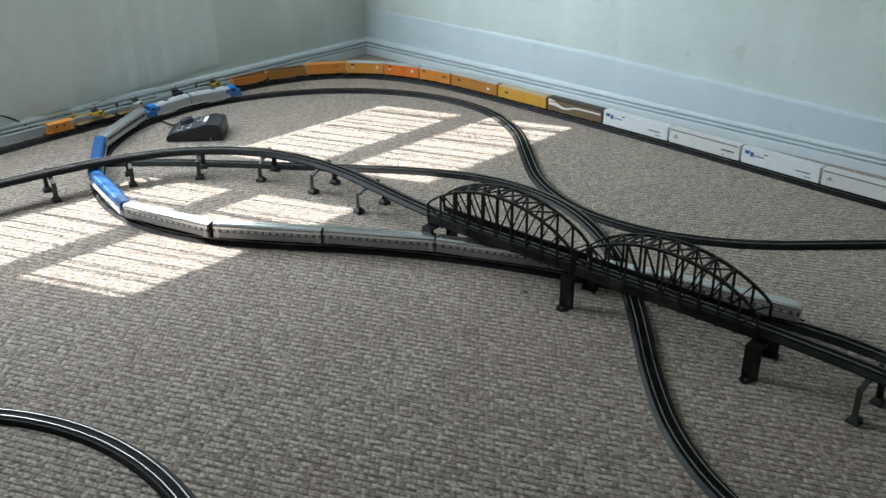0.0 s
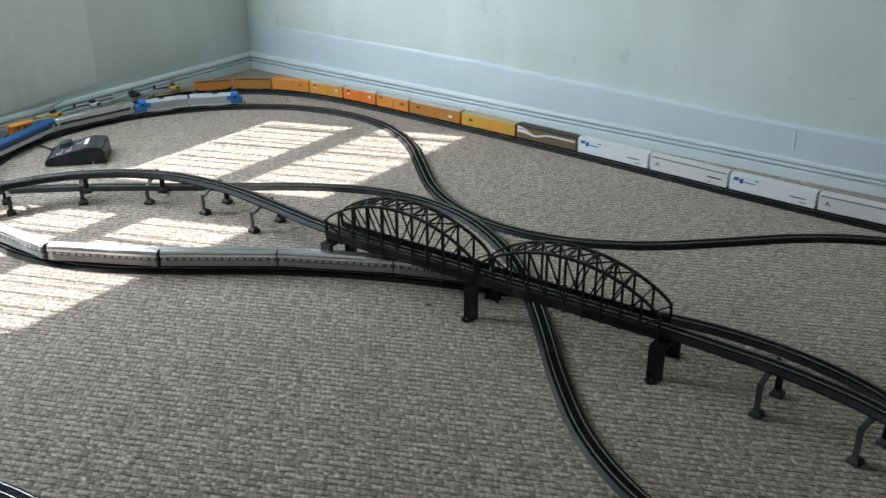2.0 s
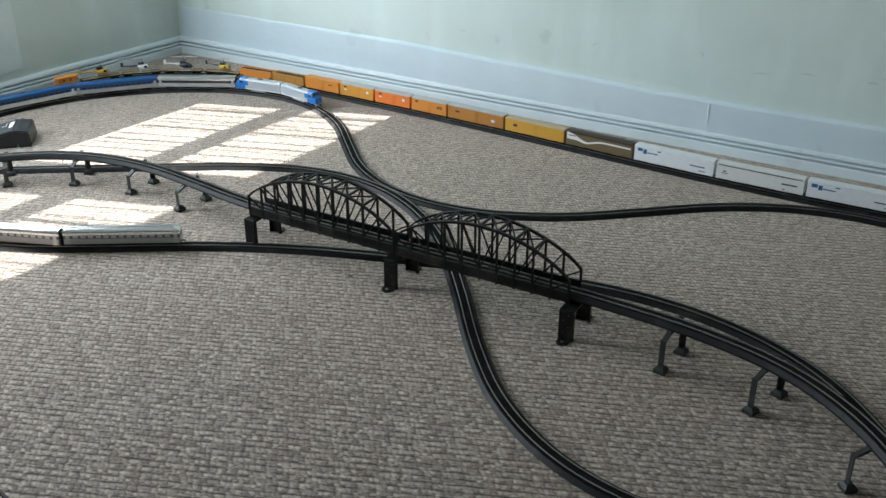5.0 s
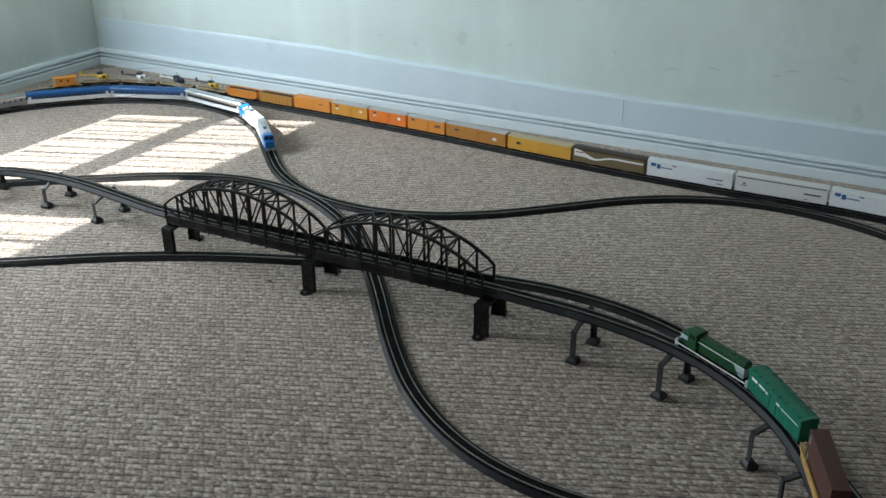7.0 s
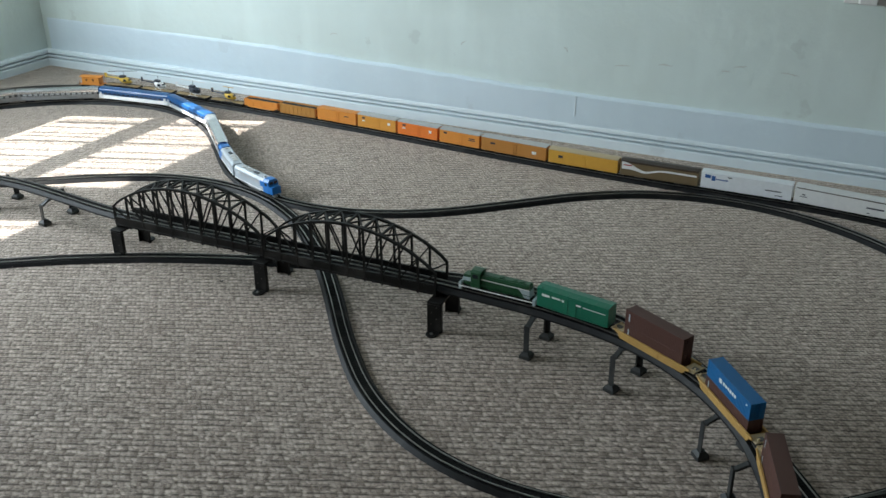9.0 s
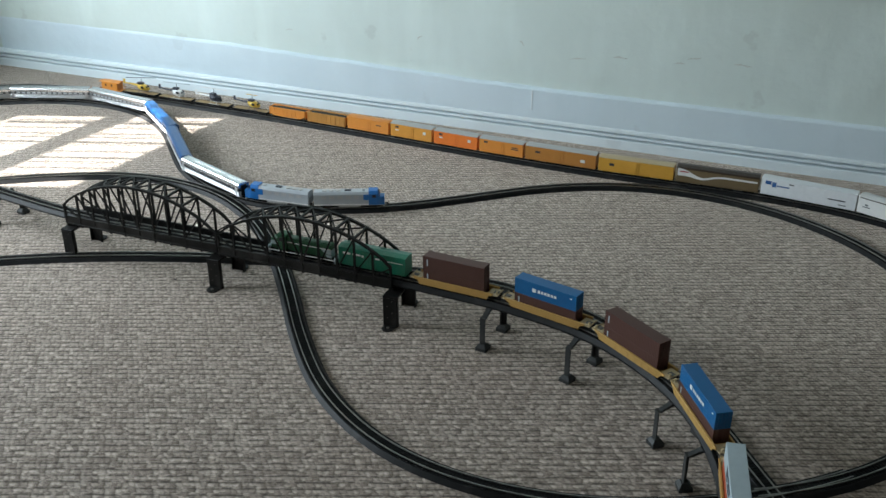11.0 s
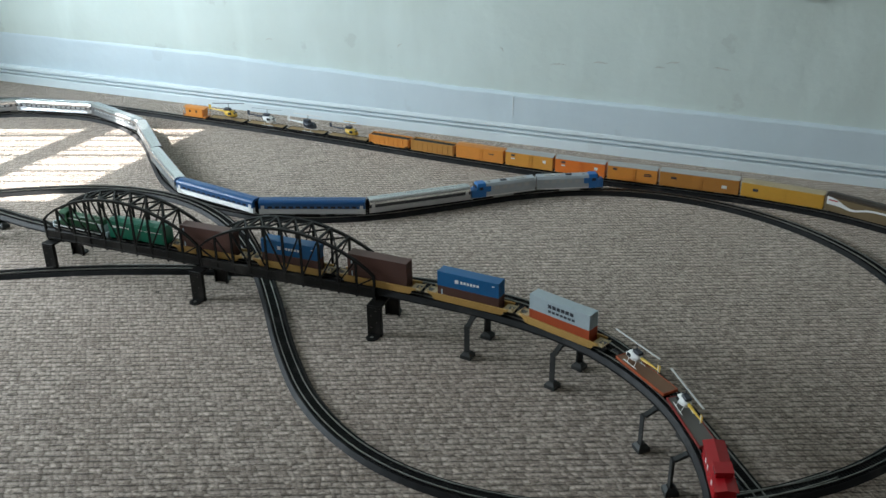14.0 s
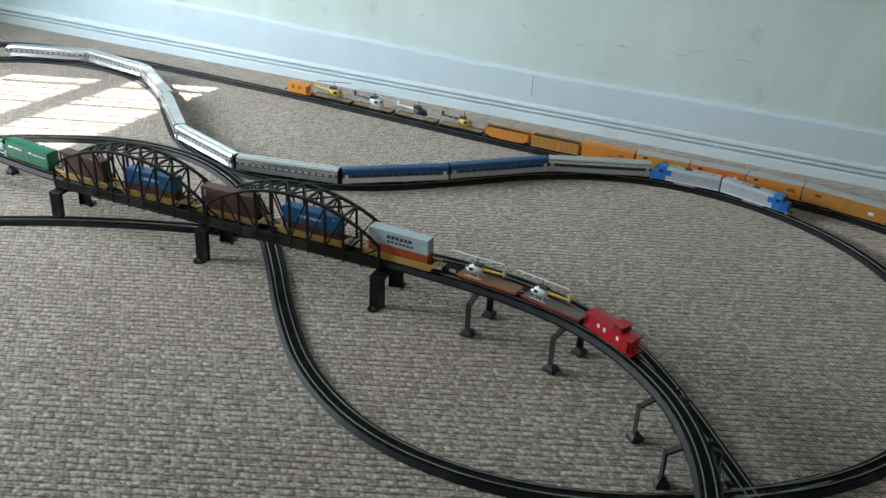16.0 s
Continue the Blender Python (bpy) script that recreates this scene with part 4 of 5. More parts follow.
def helicopter(label, nose, tail, blade, skid, m_yaw=0, size=1.0, blade_len=0.055):
    """Toy helicopter, local origin on its skids, nose towards +x."""
    c = thing("toy_helicopter", label, "toy helicopter")
    bm = bmesh.new()
    st = []
    for x, ry, rz, zc in ((-0.012, 0.0025, 0.0025, 0.0155), (-0.008, 0.006, 0.0055, 0.013), (0.0, 0.0085, 0.0075, 0.0125), (0.008, 0.0085, 0.0072, 0.012), (0.015, 0.006, 0.0052, 0.0105), (0.0195, 0.0022, 0.002, 0.0095)):
        st.append([(x * size, ry * math.cos(a) * size, (zc + rz * math.sin(a)) * size) for a in [2 * math.pi * i / 12 for i in range(12)]])
    loft(bm, st)
    body = part("cabin", bm, nose, c, smooth=True)
    for s in (-1, 1):
        part("side_window", boxes((0.003 * size, 0.010 * size, min(s * 0.0075, s * 0.0089) * size, max(s * 0.0075, s * 0.0089) * size, 0.0115 * size, 0.0165 * size)), M_GLASS, body)
    part("windscreen", boxes((0.0125 * size, 0.0165 * size, -0.0045 * size, 0.0045 * size, 0.0112 * size, 0.0158 * size), bevel=0.0006), M_GLASS, body)
    bm = bmesh.new()
    tube(bm, (-0.010 * size, 0, 0.0155 * size), (-0.048 * size, 0, 0.0175 * size), 0.0026 * size, 0.0012 * size, 8)
    boom = part("tail_boom", bm, tail, c)
    part("tail_fin", boxes((-0.052 * size, -0.046 * size, -0.0005, 0.0005, 0.0155 * size, 0.026 * size)), tail, boom)
    part("tail_rotor", boxes((-0.0495 * size, -0.0485 * size, 0.0008, 0.0014, 0.013 * size, 0.026 * size)), blade, boom)
    part("engine", boxes((-0.010 * size, 0.004 * size, -0.0045 * size, 0.0045 * size, 0.0185 * size, 0.0235 * size), bevel=0.001), P_INK, c)
    bm = bmesh.new()
    tube(bm, (0, 0, 0.023 * size), (0, 0, 0.0345 * size), 0.0009, seg=8)
    part("mast", bm, P_INK, c)
    bm = bmesh.new()
    box(bm, -blade_len, blade_len, -0.0017, 0.0017, 0.0335 * size, 0.0343 * size, m=Matrix.Rotation(radians(m_yaw), 4, "Z"))
    part("rotor_blade", bm, blade, c)
    for s in (-1, 1):
        bm = bmesh.new()
        box(bm, -0.012 * size, 0.017 * size, s * 0.008 * size - 0.0006, s * 0.008 * size + 0.0006, 0, 0.0012)
        for x in (-0.006, 0.009):
            bar(bm, (x * size, s * 0.008 * size, 0.0005), (x * size, s * 0.004 * size, 0.008 * size), 0.0009)
        part("skid", bm, skid, c)
    return c


def caboose(label, body_mat, L, cupola=True):
    w = 0.033
    car = thing("caboose", label, "model caboose")
    h = L / 2 - 0.006
    b = part("body", boxes((-h + 0.012, h - 0.012, -w / 2, w / 2, 0.010, 0.038), bevel=0.0006), body_mat, car)
    bm = bmesh.new()
    prof = [(-w / 2 - 0.001, 0.038), (-w / 2 - 0.001, 0.039), (0, 0.0425), (w / 2 + 0.001, 0.039), (w / 2 + 0.001, 0.038)]
    loft(bm, [[(x, y, z) for y, z in prof] for x in (-h + 0.003, h - 0.003)])
    part("roof", bm, body_mat, car)
    if cupola:
        c = part("cupola", boxes((-0.030, -0.008, -w / 2 + 0.003, w / 2 - 0.003, 0.040, 0.051), bevel=0.0008), body_mat, car)
        part("cupola_roof", boxes((-0.032, -0.006, -w / 2 + 0.002, w / 2 - 0.002, 0.051, 0.0522), bevel=0.0004), body_mat, c)
        for s in (-1, 1):
            for x in (-0.025, -0.015):
                y = s * (w / 2 - 0.003)
                part("cupola_window", boxes((x - 0.003, x + 0.003, min(y, y + s * 0.0005), max(y, y + s * 0.0005), 0.044, 0.049)), M_GLASS, c)
    for s in (-1, 1):
        for x in ((-0.026, 0.008, 0.024) if cupola else (-0.016, 0.010)):
            # the cupola caboose's panes are white: highlights on the glass, painted in
            part("window", boxes((x - 0.003, x + 0.003, min(s * w / 2, s * (w / 2 + 0.0006)), max(s * w / 2, s * (w / 2 + 0.0006)), 0.024, 0.032)), P_WHITE if cupola else M_GLASS, b)
    part("frame", boxes((-h, h, -w / 2 + 0.001, w / 2 - 0.001, 0.0075, 0.010)), body_mat, car)
    for e in (-1, 1):
        bm = bmesh.new()
        for y in (-0.014, -0.005, 0.005, 0.014):
            bar(bm, (e * h, y, 0.010), (e * h, y, 0.024), 0.0008)
        bar(bm, (e * h, -0.014, 0.024), (e * h, 0.014, 0.024), 0.0008)
        bar(bm, (e * (h - 0.004), 0.015, 0.010), (e * (h - 0.004), 0.015, 0.039), 0.0007)
        part("end_railing", bm, body_mat, car)
    running_gear(car, L, 0.026)
    return car


def open_car(label, L, mat, height, hopper):
    w = 0.033
    car = thing("hopper_car" if hopper else "gondola_car", label, "model hopper car" if hopper else "model gondola car")
    h = L / 2 - 0.005
    for s in (-1, 1):
        y = s * (w / 2 - 0.0008)
        if hopper:
            bm = bmesh.new()
            prof = [(-h, 0.020), (-h + 0.018, 0.010), (h - 0.018, 0.010), (h, 0.020), (h, height), (-h, height)]
            loft(bm, [[(x, yy, z) for x, z in prof] for yy in (y - 0.0008, y + 0.0008)])
        else:
            bm = boxes((-h, h, y - 0.0008, y + 0.0008, 0.009, height))
        sd = part("side", bm, mat, car)
        for k in range(9):
            x = -h + 0.004 + (2 * h - 0.008) * k / 8
            part("rib", boxes((x - 0.0009, x + 0.0009, min(s * w / 2, s * (w / 2 + 0.0012)), max(s * w / 2, s * (w / 2 + 0.0012)), 0.0155 if hopper else 0.010, height)), mat, sd)
        part("top_rim", boxes((-h, h, y - 0.0014, y + 0.0014, height, height + 0.0012)), mat, sd)
    for e in (-1, 1):
        part("end", boxes((e * h - 0.0008, e * h + 0.0008, -w / 2 + 0.0016, w / 2 - 0.0016, 0.012, height)), mat, car)
    part("floor_plate", boxes((-h, h, -w / 2 + 0.0016, w / 2 - 0.0016, 0.0095, 0.012)), M_DARKMETAL, car)
    # heaped load
    rnd = random.Random(7)
    bm = bmesh.new()
    bmesh.ops.create_grid(bm, x_segments=26, y_segments=7, size=1)
    for v in bm.verts:
        fx, fy = v.co.x, v.co.y
        v.co = (fx * (h - 0.001), fy * (w / 2 - 0.002), height - 0.004 + 0.005 * (1 - fy * fy) * (1 - fx ** 6) + rnd.uniform(-0.0006, 0.0006))
    part("load", bm, P_LOAD, car)
    part("centre_sill", boxes((-h, h, -0.004, 0.004, 0.005, 0.0095)), M_DARKMETAL, car)
    running_gear(car, L, 0.027)
    return car


# ---- the three trains: (thing, length over couplers, half distance between trucks) ----
def silver_train():
    a = cowl_loco("pale grey passenger engine with bright blue cab leading")
    b = copy_thing(a, Matrix())
    tagged(b, "pale grey passenger engine with blue cab facing backwards")
    plainc = coach("silver baggage and coach car with dark window band", P_SILVER, P_SKIRT, M_GLASS)
    blue1 = coach("blue-roofed passenger car with pale grey lower sides", P_BLUE, P_SKIRT, P_BLUE)
    blue2 = coach("blue-roofed passenger car with white lower panel", P_BLUE, P_WHITE, P_BLUE)
    s = coach("fluted silver passenger car with a row of windows", P_SILVER, P_FLUTE_DIM, P_BAND, panes=P_PANE_REFLECT)
    tail = coach("silver observation car with rounded tail end", P_SILVER, P_FLUTE_DIM, P_BAND, end_round=True, panes=P_PANE_REFLECT)
    cars = [(a, 0.200, 0.057), (b, 0.197, 0.057), (plainc, 0.2935, 0.10), (blue1, 0.2935, 0.10), (blue2, 0.2935, 0.10), (s, 0.2935, 0.10)]
    cars += [(copy_thing(s, Matrix()), 0.2935, 0.10) for _ in range(4)] + [(tail, 0.2935, 0.10)]
    for c, _, _ in cars[2:]:
        tagged(c, group="passenger cars")
    return cars


def yellow_train():
    cars = []
    cars.append((caboose("short orange caboose at the end of the freight train", P_ORANGE, 0.105, cupola=False), 0.108, 0.026))
    flat = flat_car("flatcar", "black flatcar with ochre deck carrying a helicopter", 0.155, M_DARKMETAL, P_TANDECK, "helicopter flatcars")
    cars.append((flat, 0.152, 0.05))
    cars += [(copy_thing(flat, Matrix()), 0.160, 0.05) for _ in range(3)]
    cars.append((open_car("orange hopper car filled with black coal", 0.152, P_ORANGE, 0.038, True), 0.152, 0.048))
    cars.append((open_car("dull orange gondola car filled with black coal", 0.157, P_DULL, 0.041, False), 0.157, 0.05))
    logo = [(-0.050, 0.042, 0.012, 0.006, P_INK)]
    box_num = [(0.048, 0.034, 0.010, 0.009, P_WHITE), (-0.050, 0.032, 0.012, 0.004, P_WHITE)]
    cars.append((boxcar("boxcar", "plain orange boxcar with orange roof", 0.163, P_ORANGE, P_ORANGE, 0.050, marks=[(0.04, 0.034, 0.018, 0.003, P_INK)]), 0.163, 0.05))
    cars.append((boxcar("boxcar", "amber yellow boxcar with grey roof", 0.156, P_AMBER, P_ROOFGREY, 0.053, marks=logo + box_num), 0.156, 0.05))
    cars.append((boxcar("boxcar", "bright red-orange boxcar with grey roof", 0.157, P_BRIGHT, P_ROOFGREY, 0.053, marks=logo + box_num), 0.157, 0.05))
    cars.append((boxcar("boxcar", "orange boxcar with grey roof and dark marks", 0.151, P_ORANGE, P_ROOFGREY, 0.053, marks=logo + [(0.045, 0.036, 0.02, 0.003, P_INK), (0.045, 0.031, 0.024, 0.003, P_INK)]), 0.151, 0.05))
    cars.append((boxcar("boxcar", "long orange-brown ribbed boxcar with grey roof", 0.227, P_TAN, P_ROOFGREY, 0.054, ribs=16, marks=[(-0.07, 0.036, 0.016, 0.006, P_INK), (0.07, 0.028, 0.014, 0.009, P_WHITE)]), 0.227, 0.08))
    cars.append((boxcar("boxcar", "long ochre yellow ribbed boxcar with pale roof", 0.226, P_OCHRE, P_CREAM, 0.052, ribs=16, marks=[(-0.07, 0.032, 0.014, 0.008, P_INK)]), 0.226, 0.08))
    reefer = boxcar("refrigerator_car", "dark brown refrigerator car with white swoosh stripe", 0.235, P_KHAKI, P_DARKBROWN, 0.055, door=False, category="refrigerator car")
    swoosh(reefer)
    cars.append((reefer, 0.235, 0.085))
    wa = boxcar("refrigerator_car", "white refrigerator car with blue emblem bars", 0.257, P_OFFWHITE, P_OFFWHITE, 0.057, door=False, category="refrigerator car",
                marks=[(-0.106, 0.045, 0.016, 0.010, P_PRINT), (-0.090, 0.041, 0.011, 0.014, P_PRINT), (-0.066, 0.039, 0.034, 0.0032, P_PRINT), (-0.045, 0.049, 0.012, 0.003, P_INK), (0.075, 0.030, 0.045, 0.003, P_INK), (0.09, 0.018, 0.02, 0.002, P_INK)])
    wb = boxcar("refrigerator_car", "white refrigerator car with dark red roof stripe", 0.257, P_WHITE, P_WHITE, 0.057, door=False, category="refrigerator car",
                marks=[(-0.100, 0.034, 0.008, 0.004, P_INK), (-0.100, 0.028, 0.020, 0.002, P_INK), (0.085, 0.031, 0.044, 0.004, P_INK), (0.07, 0.016, 0.008, 0.002, P_INK)])
    for s in (-1, 1):
        part("roof_stripe", boxes((-0.120, 0.120, min(s * 0.017, s * 0.0176), max(s * 0.017, s * 0.0176), 0.0500, 0.0525)), P_DARKBROWN, wb)
    cars += [(wa, 0.257, 0.095), (wb, 0.257, 0.095), (copy_thing(wa, Matrix()), 0.257, 0.095), (copy_thing(wb, Matrix()), 0.257, 0.095), (copy_thing(wa, Matrix()), 0.257, 0.095)]
    return cars


def swoosh(car):
    """Dark frame and a white wave along both sides."""
    h, w = 0.1135, 0.034
    for s in (-1, 1):
        part("side_frame", boxes((-h, h, min(s * w / 2, s * (w / 2 + 0.0005)), max(s * w / 2, s * (w / 2 + 0.0005)), 0.0485, 0.052)), P_DARKBROWN, car)
        bm = bmesh.new()
        n = 26
        up, dn = [], []
        for i in range(n + 1):
            u = i / n
            x = -h + 0.004 + (2 * h - 0.008) * u
            mid = 0.0385 - 0.0125 * math.exp(-((u - 0.31) / 0.15) ** 2) - 0.001 * u
            t = 0.0030 + 0.0095 * math.exp(-(u / 0.19) ** 2)
            up.append((x, mid + t))
            dn.append((x, mid - t * 0.8))
        ring = up + dn[::-1]
        loft(bm, [[(x, s * (w / 2 + o), z) for x, z in ring] for o in (0.0001, 0.0006)])
        part("swoosh", bm, P_WHITE, car)
        part("marking", boxes((-h + 0.009, -h + 0.034, min(s * w / 2, s * (w / 2 + 0.0009)), max(s * w / 2, s * (w / 2 + 0.0009)), 0.0395, 0.0425)), P_RED, car)


def green_train():
    loco = hood_loco()
    bx = boxcar("boxcar", "sea green boxcar with faint white stripes", 0.170, P_GREEN, P_GREEN, 0.052, ribs=12, marks=[(0.060, 0.038, 0.018, 0.0052, P_WHITE), (0.036, 0.0385, 0.020, 0.0036, P_WHITE), (0.012, 0.0375, 0.022, 0.0045, P_WHITE), (-0.012, 0.038, 0.016, 0.0040, P_WHITE), (-0.050, 0.037, 0.050, 0.0016, P_WHITE)])
    well = well_car()
    cars = [(loco, 0.184, 0.053), (bx, 0.174, 0.056), (well, WELL, 0.085)]
    cars += [(copy_thing(well, Matrix()), WELL, 0.085) for _ in range(4)]
    f1 = flat_car("flatcar", "orange-red flatcar with brown deck carrying a helicopter", 0.147, P_ORANGEFLAT, P_WOOD, "")
    f2 = flat_car("flatcar", "dark red flatcar with grey deck carrying a helicopter", 0.147, P_REDFLAT, P_DECK, "")
    cars += [(None, 0.028, 0), (f1, 0.152, 0.047), (f2, 0.152, 0.047)]
    cars.append((caboose("bright red caboose with cupola at the train's end", P_RED, 0.138), 0.140, 0.042))
    return cars


WELL = 0.2145


def containers():
    """The stacked boxes of the five well cars: (thing, which well car from the front, height)."""
    script = [(-0.014 + 0.0074 * i, 0.0165, 0.0052, 0.0056 if i % 3 else 0.0064) for i in range(6)]
    brown = container("container", "brown corrugated shipping container", P_BROWN, [(-0.060, 0.018, 0.003, 0.015)], P_CGREY)
    blue = container("container", "blue shipping container with a row of white marks", P_CBLUE, [(-0.025, 0.0165, 0.0085, 0.0080)] + script + [(0.058, 0.024, 0.005, 0.002)], P_WHITE)
    grey = container("container", "pale grey shipping container with two rows of dark marks", P_CGREY, [(-0.022 + 0.0102 * i, 0.0200, 0.0078, 0.0074) for i in range(6)] + [(-0.022 + 0.0092 * i, 0.0090, 0.0064, 0.0050) for i in range(7)], P_INK)
    part("emblem", boxes((-0.05, -0.042, -0.0145, -0.0141, 0.015, 0.023)), P_LOCOBLUE, grey)
    rust = container("container", "rust orange shipping container", P_RUST)
    low, top = 0.0023, 0.0023 + 0.0328
    out = [(brown, 0, low)]
    for car, z in ((0, top), (1, low), (2, low), (2, top), (3, low)):
        out.append((copy_thing(brown, Matrix()), car, z))
    out += [(blue, 1, top), (copy_thing(blue, Matrix()), 3, top), (grey, 4, top), (rust, 4, low)]
    for c, _, _ in out:
        tagged(c, group="stacked containers")
    return out


# ---- power pack on the carpet ----
def power_pack():
    p = thing("power_pack", "black train controller with sloped panel and dial on carpet", "train controller", m=pose(-1.612, 0.172, 0, 0, 0, -46))
    bm = bmesh.new()
    L, W = 0.066, 0.094
    prof = [(-W, 0.0), (W, 0.0), (W - 0.006, 0.050), (W - 0.044, 0.056), (-W + 0.010, 0.023), (-W, 0.016)]
    loft(bm, [[(x, y, z) for y, z in prof] for x in (-L, L)])
    bmesh.ops.bevel(bm, geom=list(bm.edges), offset=0.004, segments=2, affect="EDGES")
    part("case", bm, plain("black_controller_plastic", (0.012, 0.013, 0.016), 0.35), p)
    slope = Matrix.Translation((0, -0.017, 0.0398)) @ Matrix.Rotation(math.atan2(0.033, 0.134), 4, "X")
    bm = bmesh.new()
    box(bm, -0.058, 0.058, -0.060, 0.060, 0.0, 0.002, bevel=0.0006, m=slope)
    part("panel", bm, plain("dark_grey_panel", (0.035, 0.037, 0.042), 0.4), p)
    bm = bmesh.new()
    tube(bm, slope @ Vector((-0.022, -0.020, 0.002)), slope @ Vector((-0.022, -0.020, 0.017)), 0.024, 0.021, 20)
    dial = part("dial", bm, P_INK, p)
    bm = bmesh.new()
    box(bm, -0.024, -0.020, -0.020, 0.002, 0.017, 0.019, m=slope)
    part("pointer", bm, P_INK, dial)
    for x, y, w, d in ((0.030, -0.034, 0.018, 0.008), (0.030, -0.004, 0.018, 0.008), (-0.018, 0.026, 0.015, 0.008)):
        bm = bmesh.new()
        box(bm, x - w, x + w, y - d, y + d, 0.002, 0.0045, bevel=0.0008, m=slope)
        part("switch_plate", bm, P_ROOFGREY, p)
        bm = bmesh.new()
        box(bm, x - w * 0.7, x + w * 0.7, y - d * 0.7, y + d * 0.7, 0.0045, 0.0075, bevel=0.0008, m=slope)
        part("switch", bm, P_INK, p)
    bm = bmesh.new()
    box(bm, -0.030, 0.022, 0.044, 0.057, 0.002, 0.0035, m=slope)
    part("label_plate", bm, P_WHITE, p, "white label plate")
    return p


PACK = power_pack()


def cable(name, pts, r, mat, label, parent=None):
    cu = bpy.data.curves.new(name, "CURVE")
    cu.dimensions, cu.bevel_depth, cu.bevel_resolution = "3D", r, 2
    sp = cu.splines.new("BEZIER")
    sp.bezier_points.add(len(pts) - 1)
    for b, p in zip(sp.bezier_points, pts):
        b.co = p
        b.handle_left_type = b.handle_right_type = "AUTO"
    cu.materials.append(mat)
    ob = new(name, cu)
    if parent is not None:
        ob.parent, ob.matrix_parent_inverse = parent, parent.matrix_basis.inverted()
        return tagged(ob, label)
    return tagged(ob, label, "cable")


cable("power_cord", [(-1.70, 0.16, 0.012), (-1.76, 0.165, 0.006), (-1.83, 0.167, 0.004), (-1.90, 0.15, 0.004)], 0.0026, M_TIE, "thin black power cord", PACK)
cable("cable", [(-2.02, -0.168, 0.004), (-2.028, -0.190, 0.022), (-2.032, -0.215, 0.046), (-2.034, -0.249, 0.074), (-2.036, -0.292, 0.098), (-2.04, -0.36, 0.12)], 0.0024, M_TIE, "thin black cord coming down the wall")
cable("feeder_wire", [(-1.55, 0.17, 0.012), (-1.47, 0.14, 0.003), (-1.38, 0.19, 0.006), (-1.30, 0.14, 0.003), (-1.27, 0.11, 0.008)], 0.0011, P_CGREY, "thin grey feeder wire looping to the track")


# ---- wall details ----
def outlet():
    o = thing("wall_outlet", "white plastic outlet with plug low on the wall", "wall outlet", m=pose(1.15, ROOM_Y1, 0.572))
    part("plate", boxes((-0.06, 0.06, -0.012, 0.0, -0.055, 0.055), bevel=0.003), P_WHITE, o)
    part("plug", boxes((-0.02, 0.03, -0.045, -0.012, -0.05, -0.01), bevel=0.004), P_WHITE, o)


outlet()


def lint(x, y):
    bm = bmesh.new()
    for i in range(5):
        a = i * 1.3
        bar(bm, (0.003 * math.cos(a), 0.002 * math.sin(a), 0.001), (0.004 * math.cos(a + 2), 0.005 * math.sin(a + 2), 0.002 + 0.0006 * i), 0.0012)
    t = part("lint_fleck", bm, P_LOAD)
    t.matrix_basis = pose(x, y, 0)
    tagged(t, "small dark fleck of lint on the carpet", "lint")


lint(-0.111, 0.0)


# ---- what moves ----
SILVER_RUN = ((0, 4.136), (3.5, 4.900), (7, 5.630), (9, 6.070), (12.5, 6.850), (14.5, 7.318), (16, 7.688))     # front of the train along its line
YELLOW_RUN = ((0, 0.823), (3.5, 1.386), (7, 1.930), (9, 2.228), (12.5, 2.740), (14.5, 3.061), (16, 3.332))     # rear of the train
GREEN_RUN = ((0, 2.020), (7, 3.355), (9, 3.748), (12.5, 4.392), (14.5, 4.785), (16, 5.078))                          # front of the train


def along(run, t):
    """Smooth run along a line at t."""
    n = len(run)
    slope = [(run[min(i + 1, n - 1)][1] - run[max(i - 1, 0)][1]) / (run[min(i + 1, n - 1)][0] - run[max(i - 1, 0)][0]) for i in range(n)]
    for i in range(n - 1):
        (a, sa), (b, sb) = run[i], run[i + 1]
        if t <= b:
            u, d = (t - a) / (b - a), b - a
            return (2 * u ** 3 - 3 * u ** 2 + 1) * sa + (u ** 3 - 2 * u ** 2 + u) * d * slope[i] + (3 * u ** 2 - 2 * u ** 3) * sb + (u ** 3 - u ** 2) * d * slope[i + 1]
    return run[-1][1]


def car_pose(line, s, half):
    a, _ = on(line, s + half)
    b, _ = on(line, s - half)
    d = a - b
    return pose(*((a + b) / 2), 0, -math.degrees(math.asin(d.z / d.length)), math.degrees(math.atan2(d.y, d.x)))


TIMES = [i * 0.4 for i in range(41)]


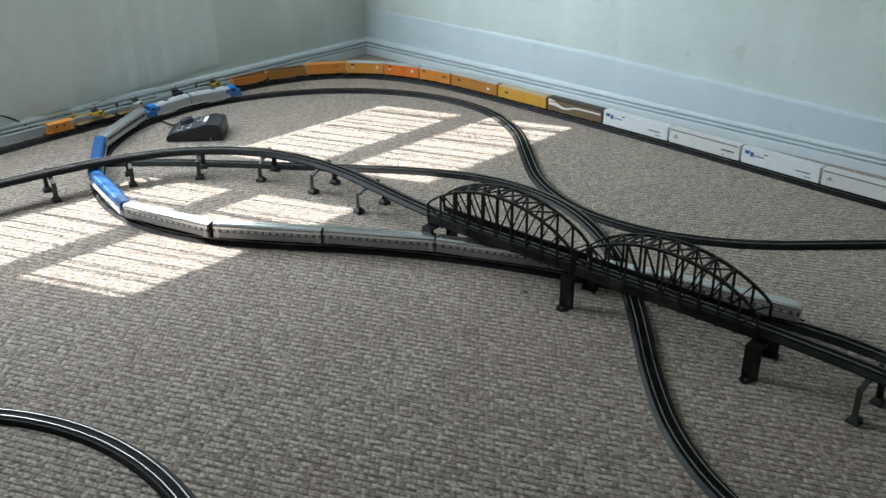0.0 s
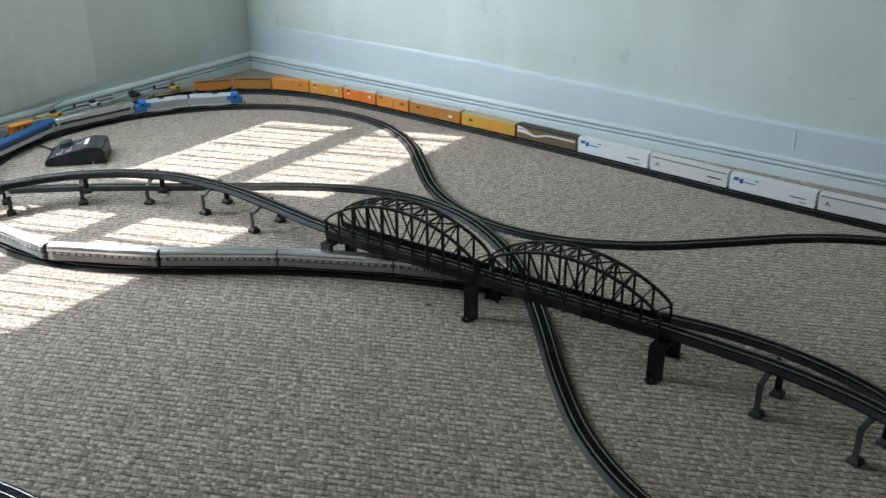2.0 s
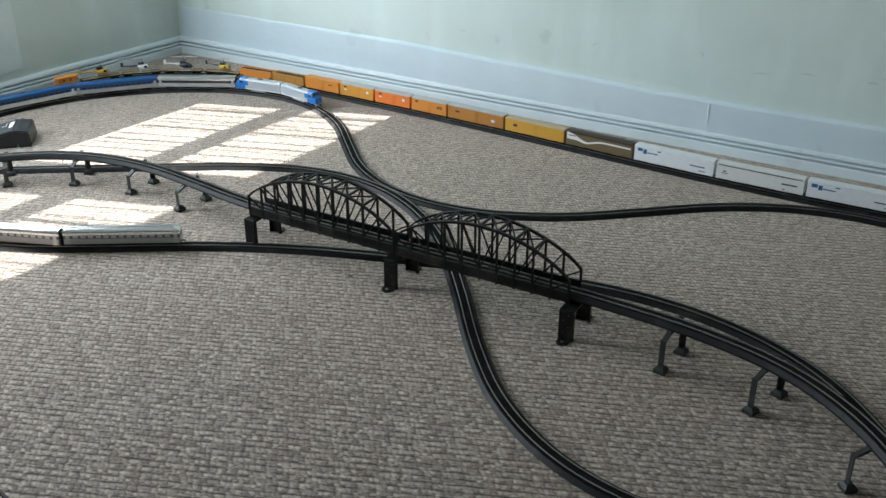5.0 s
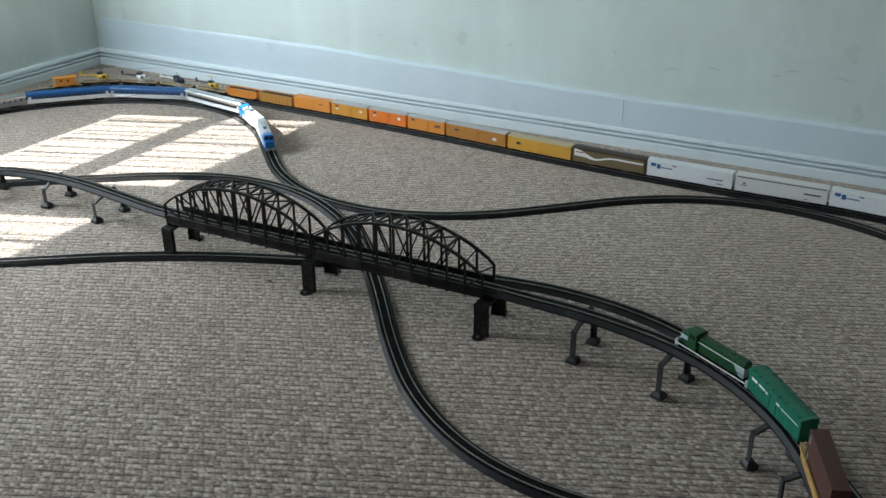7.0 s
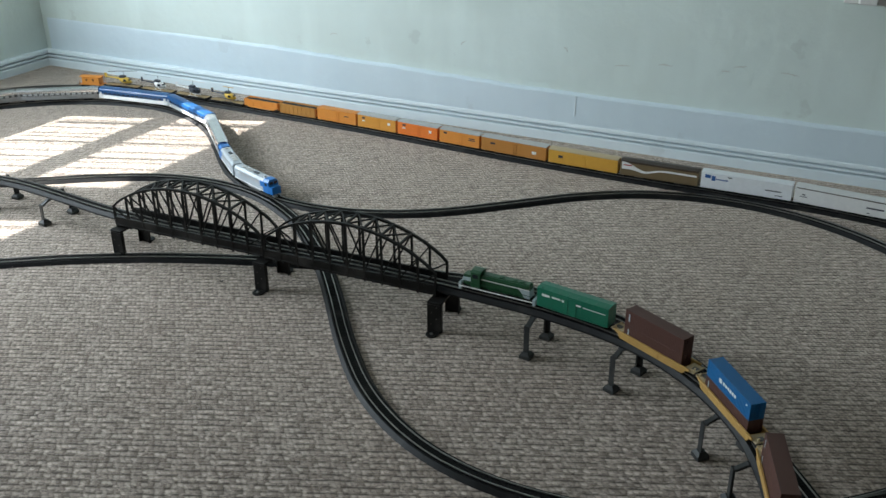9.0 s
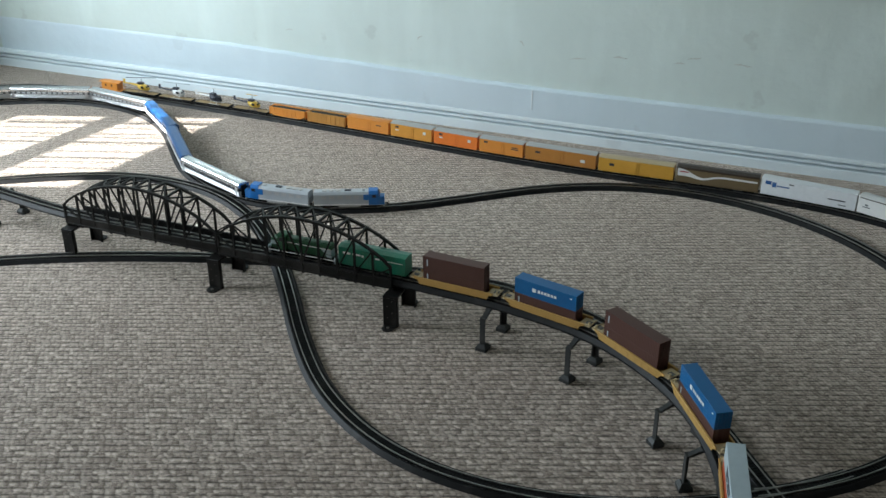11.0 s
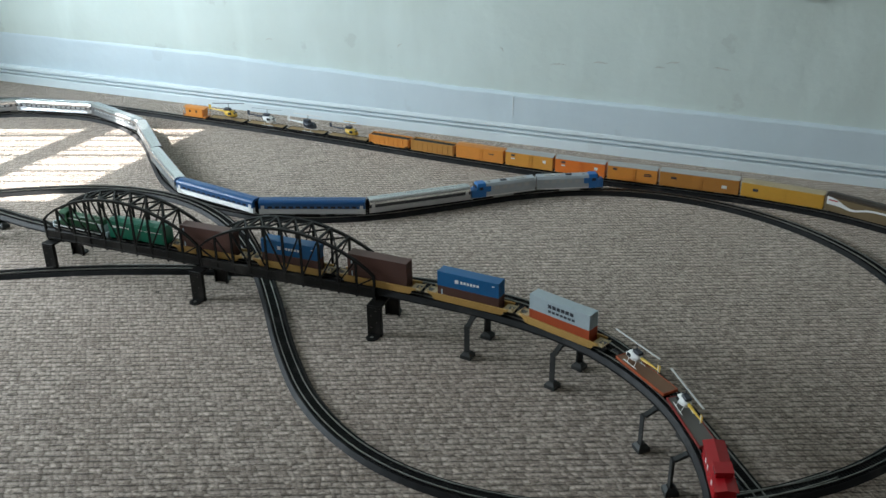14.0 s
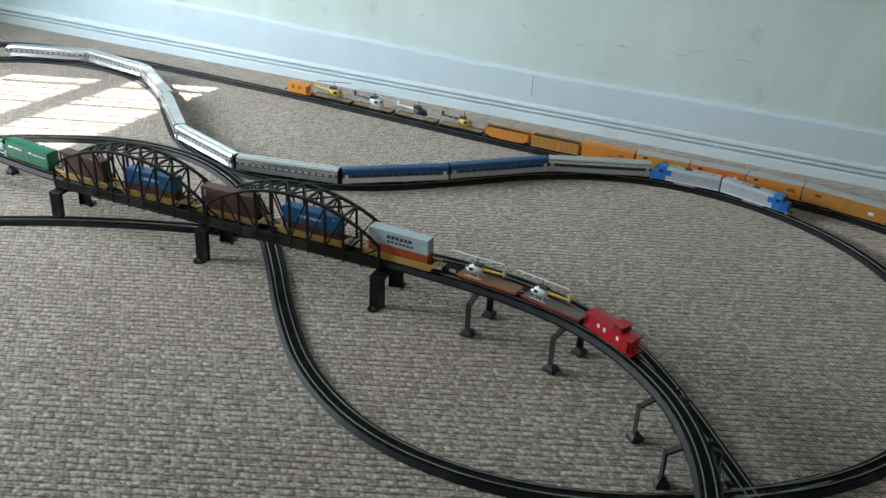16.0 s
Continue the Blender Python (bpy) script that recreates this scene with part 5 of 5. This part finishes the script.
def ride(cars, line, run, from_rear):
    """Keys the cars one behind the other; returns each car's rows."""
    out, off = [], 0.0
    for car, length, half in cars:
        if car is None:      # a longer coupling
            off += length
            continue
        mid = off + length / 2 if from_rear else -off - length / 2
        rows = [(t, car_pose(line, along(run, t) + mid, half)) for t in TIMES]
        walk(car, rows)
        out.append(rows)
        off += length
    return out


SILVER, YELLOW, GREEN = silver_train(), yellow_train(), green_train()
STACKS = containers()
COPTERS = [helicopter("toy helicopter with white cabin and yellow tail boom", P_WHITE, P_HELIY, P_WHITE, P_WHITE, 3, 1.28, 0.060) for _ in range(2)]
FAR_COPTERS = [helicopter("yellow toy helicopter with dark rotor", P_HELIY, P_HELIY, P_INK, P_INK, 20, 1.6), helicopter("white toy helicopter with dark tail", P_WHITE, P_INK, P_CGREY, P_WHITE, 5, 1.55),
               helicopter("black toy helicopter with white tail", P_INK, P_WHITE, P_WHITE, P_WHITE, 0, 1.55), helicopter("small yellow toy helicopter with dark tail", P_HELIY, P_INK, P_HELIY, P_INK, 0, 1.5, 0.022)]
for c in COPTERS + FAR_COPTERS:
    tagged(c, group="toy helicopters")


def motions():
    second = SILVER[1]
    ride(SILVER[:1], "inner", SILVER_RUN, False)
    back = [(t, m @ pose(0, 0, 0, 0, 0, 180)) for t, m in [(t, car_pose("inner", along(SILVER_RUN, t) - SILVER[0][1] - second[1] / 2, second[2])) for t in TIMES]]
    walk(second[0], back)
    lead = SILVER[0][1] + second[1]
    ride(SILVER[2:], "inner", [(t, s - lead) for t, s in SILVER_RUN], False)
    yellow = ride(YELLOW, "outer", YELLOW_RUN, True)
    for c, rows in zip(FAR_COPTERS, yellow[1:5]):
        walk(c, [(t, m @ pose(0.006, 0, 0.0131)) for t, m in rows])
    green = ride(GREEN, "raised", GREEN_RUN, False)
    for c, car, z in STACKS:
        walk(c, [(t, m @ pose(0, 0, z)) for t, m in green[2 + car]])
    for c, rows in zip(COPTERS, green[7:9]):
        walk(c, [(t, m @ pose(0.031, 0, 0.0131)) for t, m in rows])


motions()
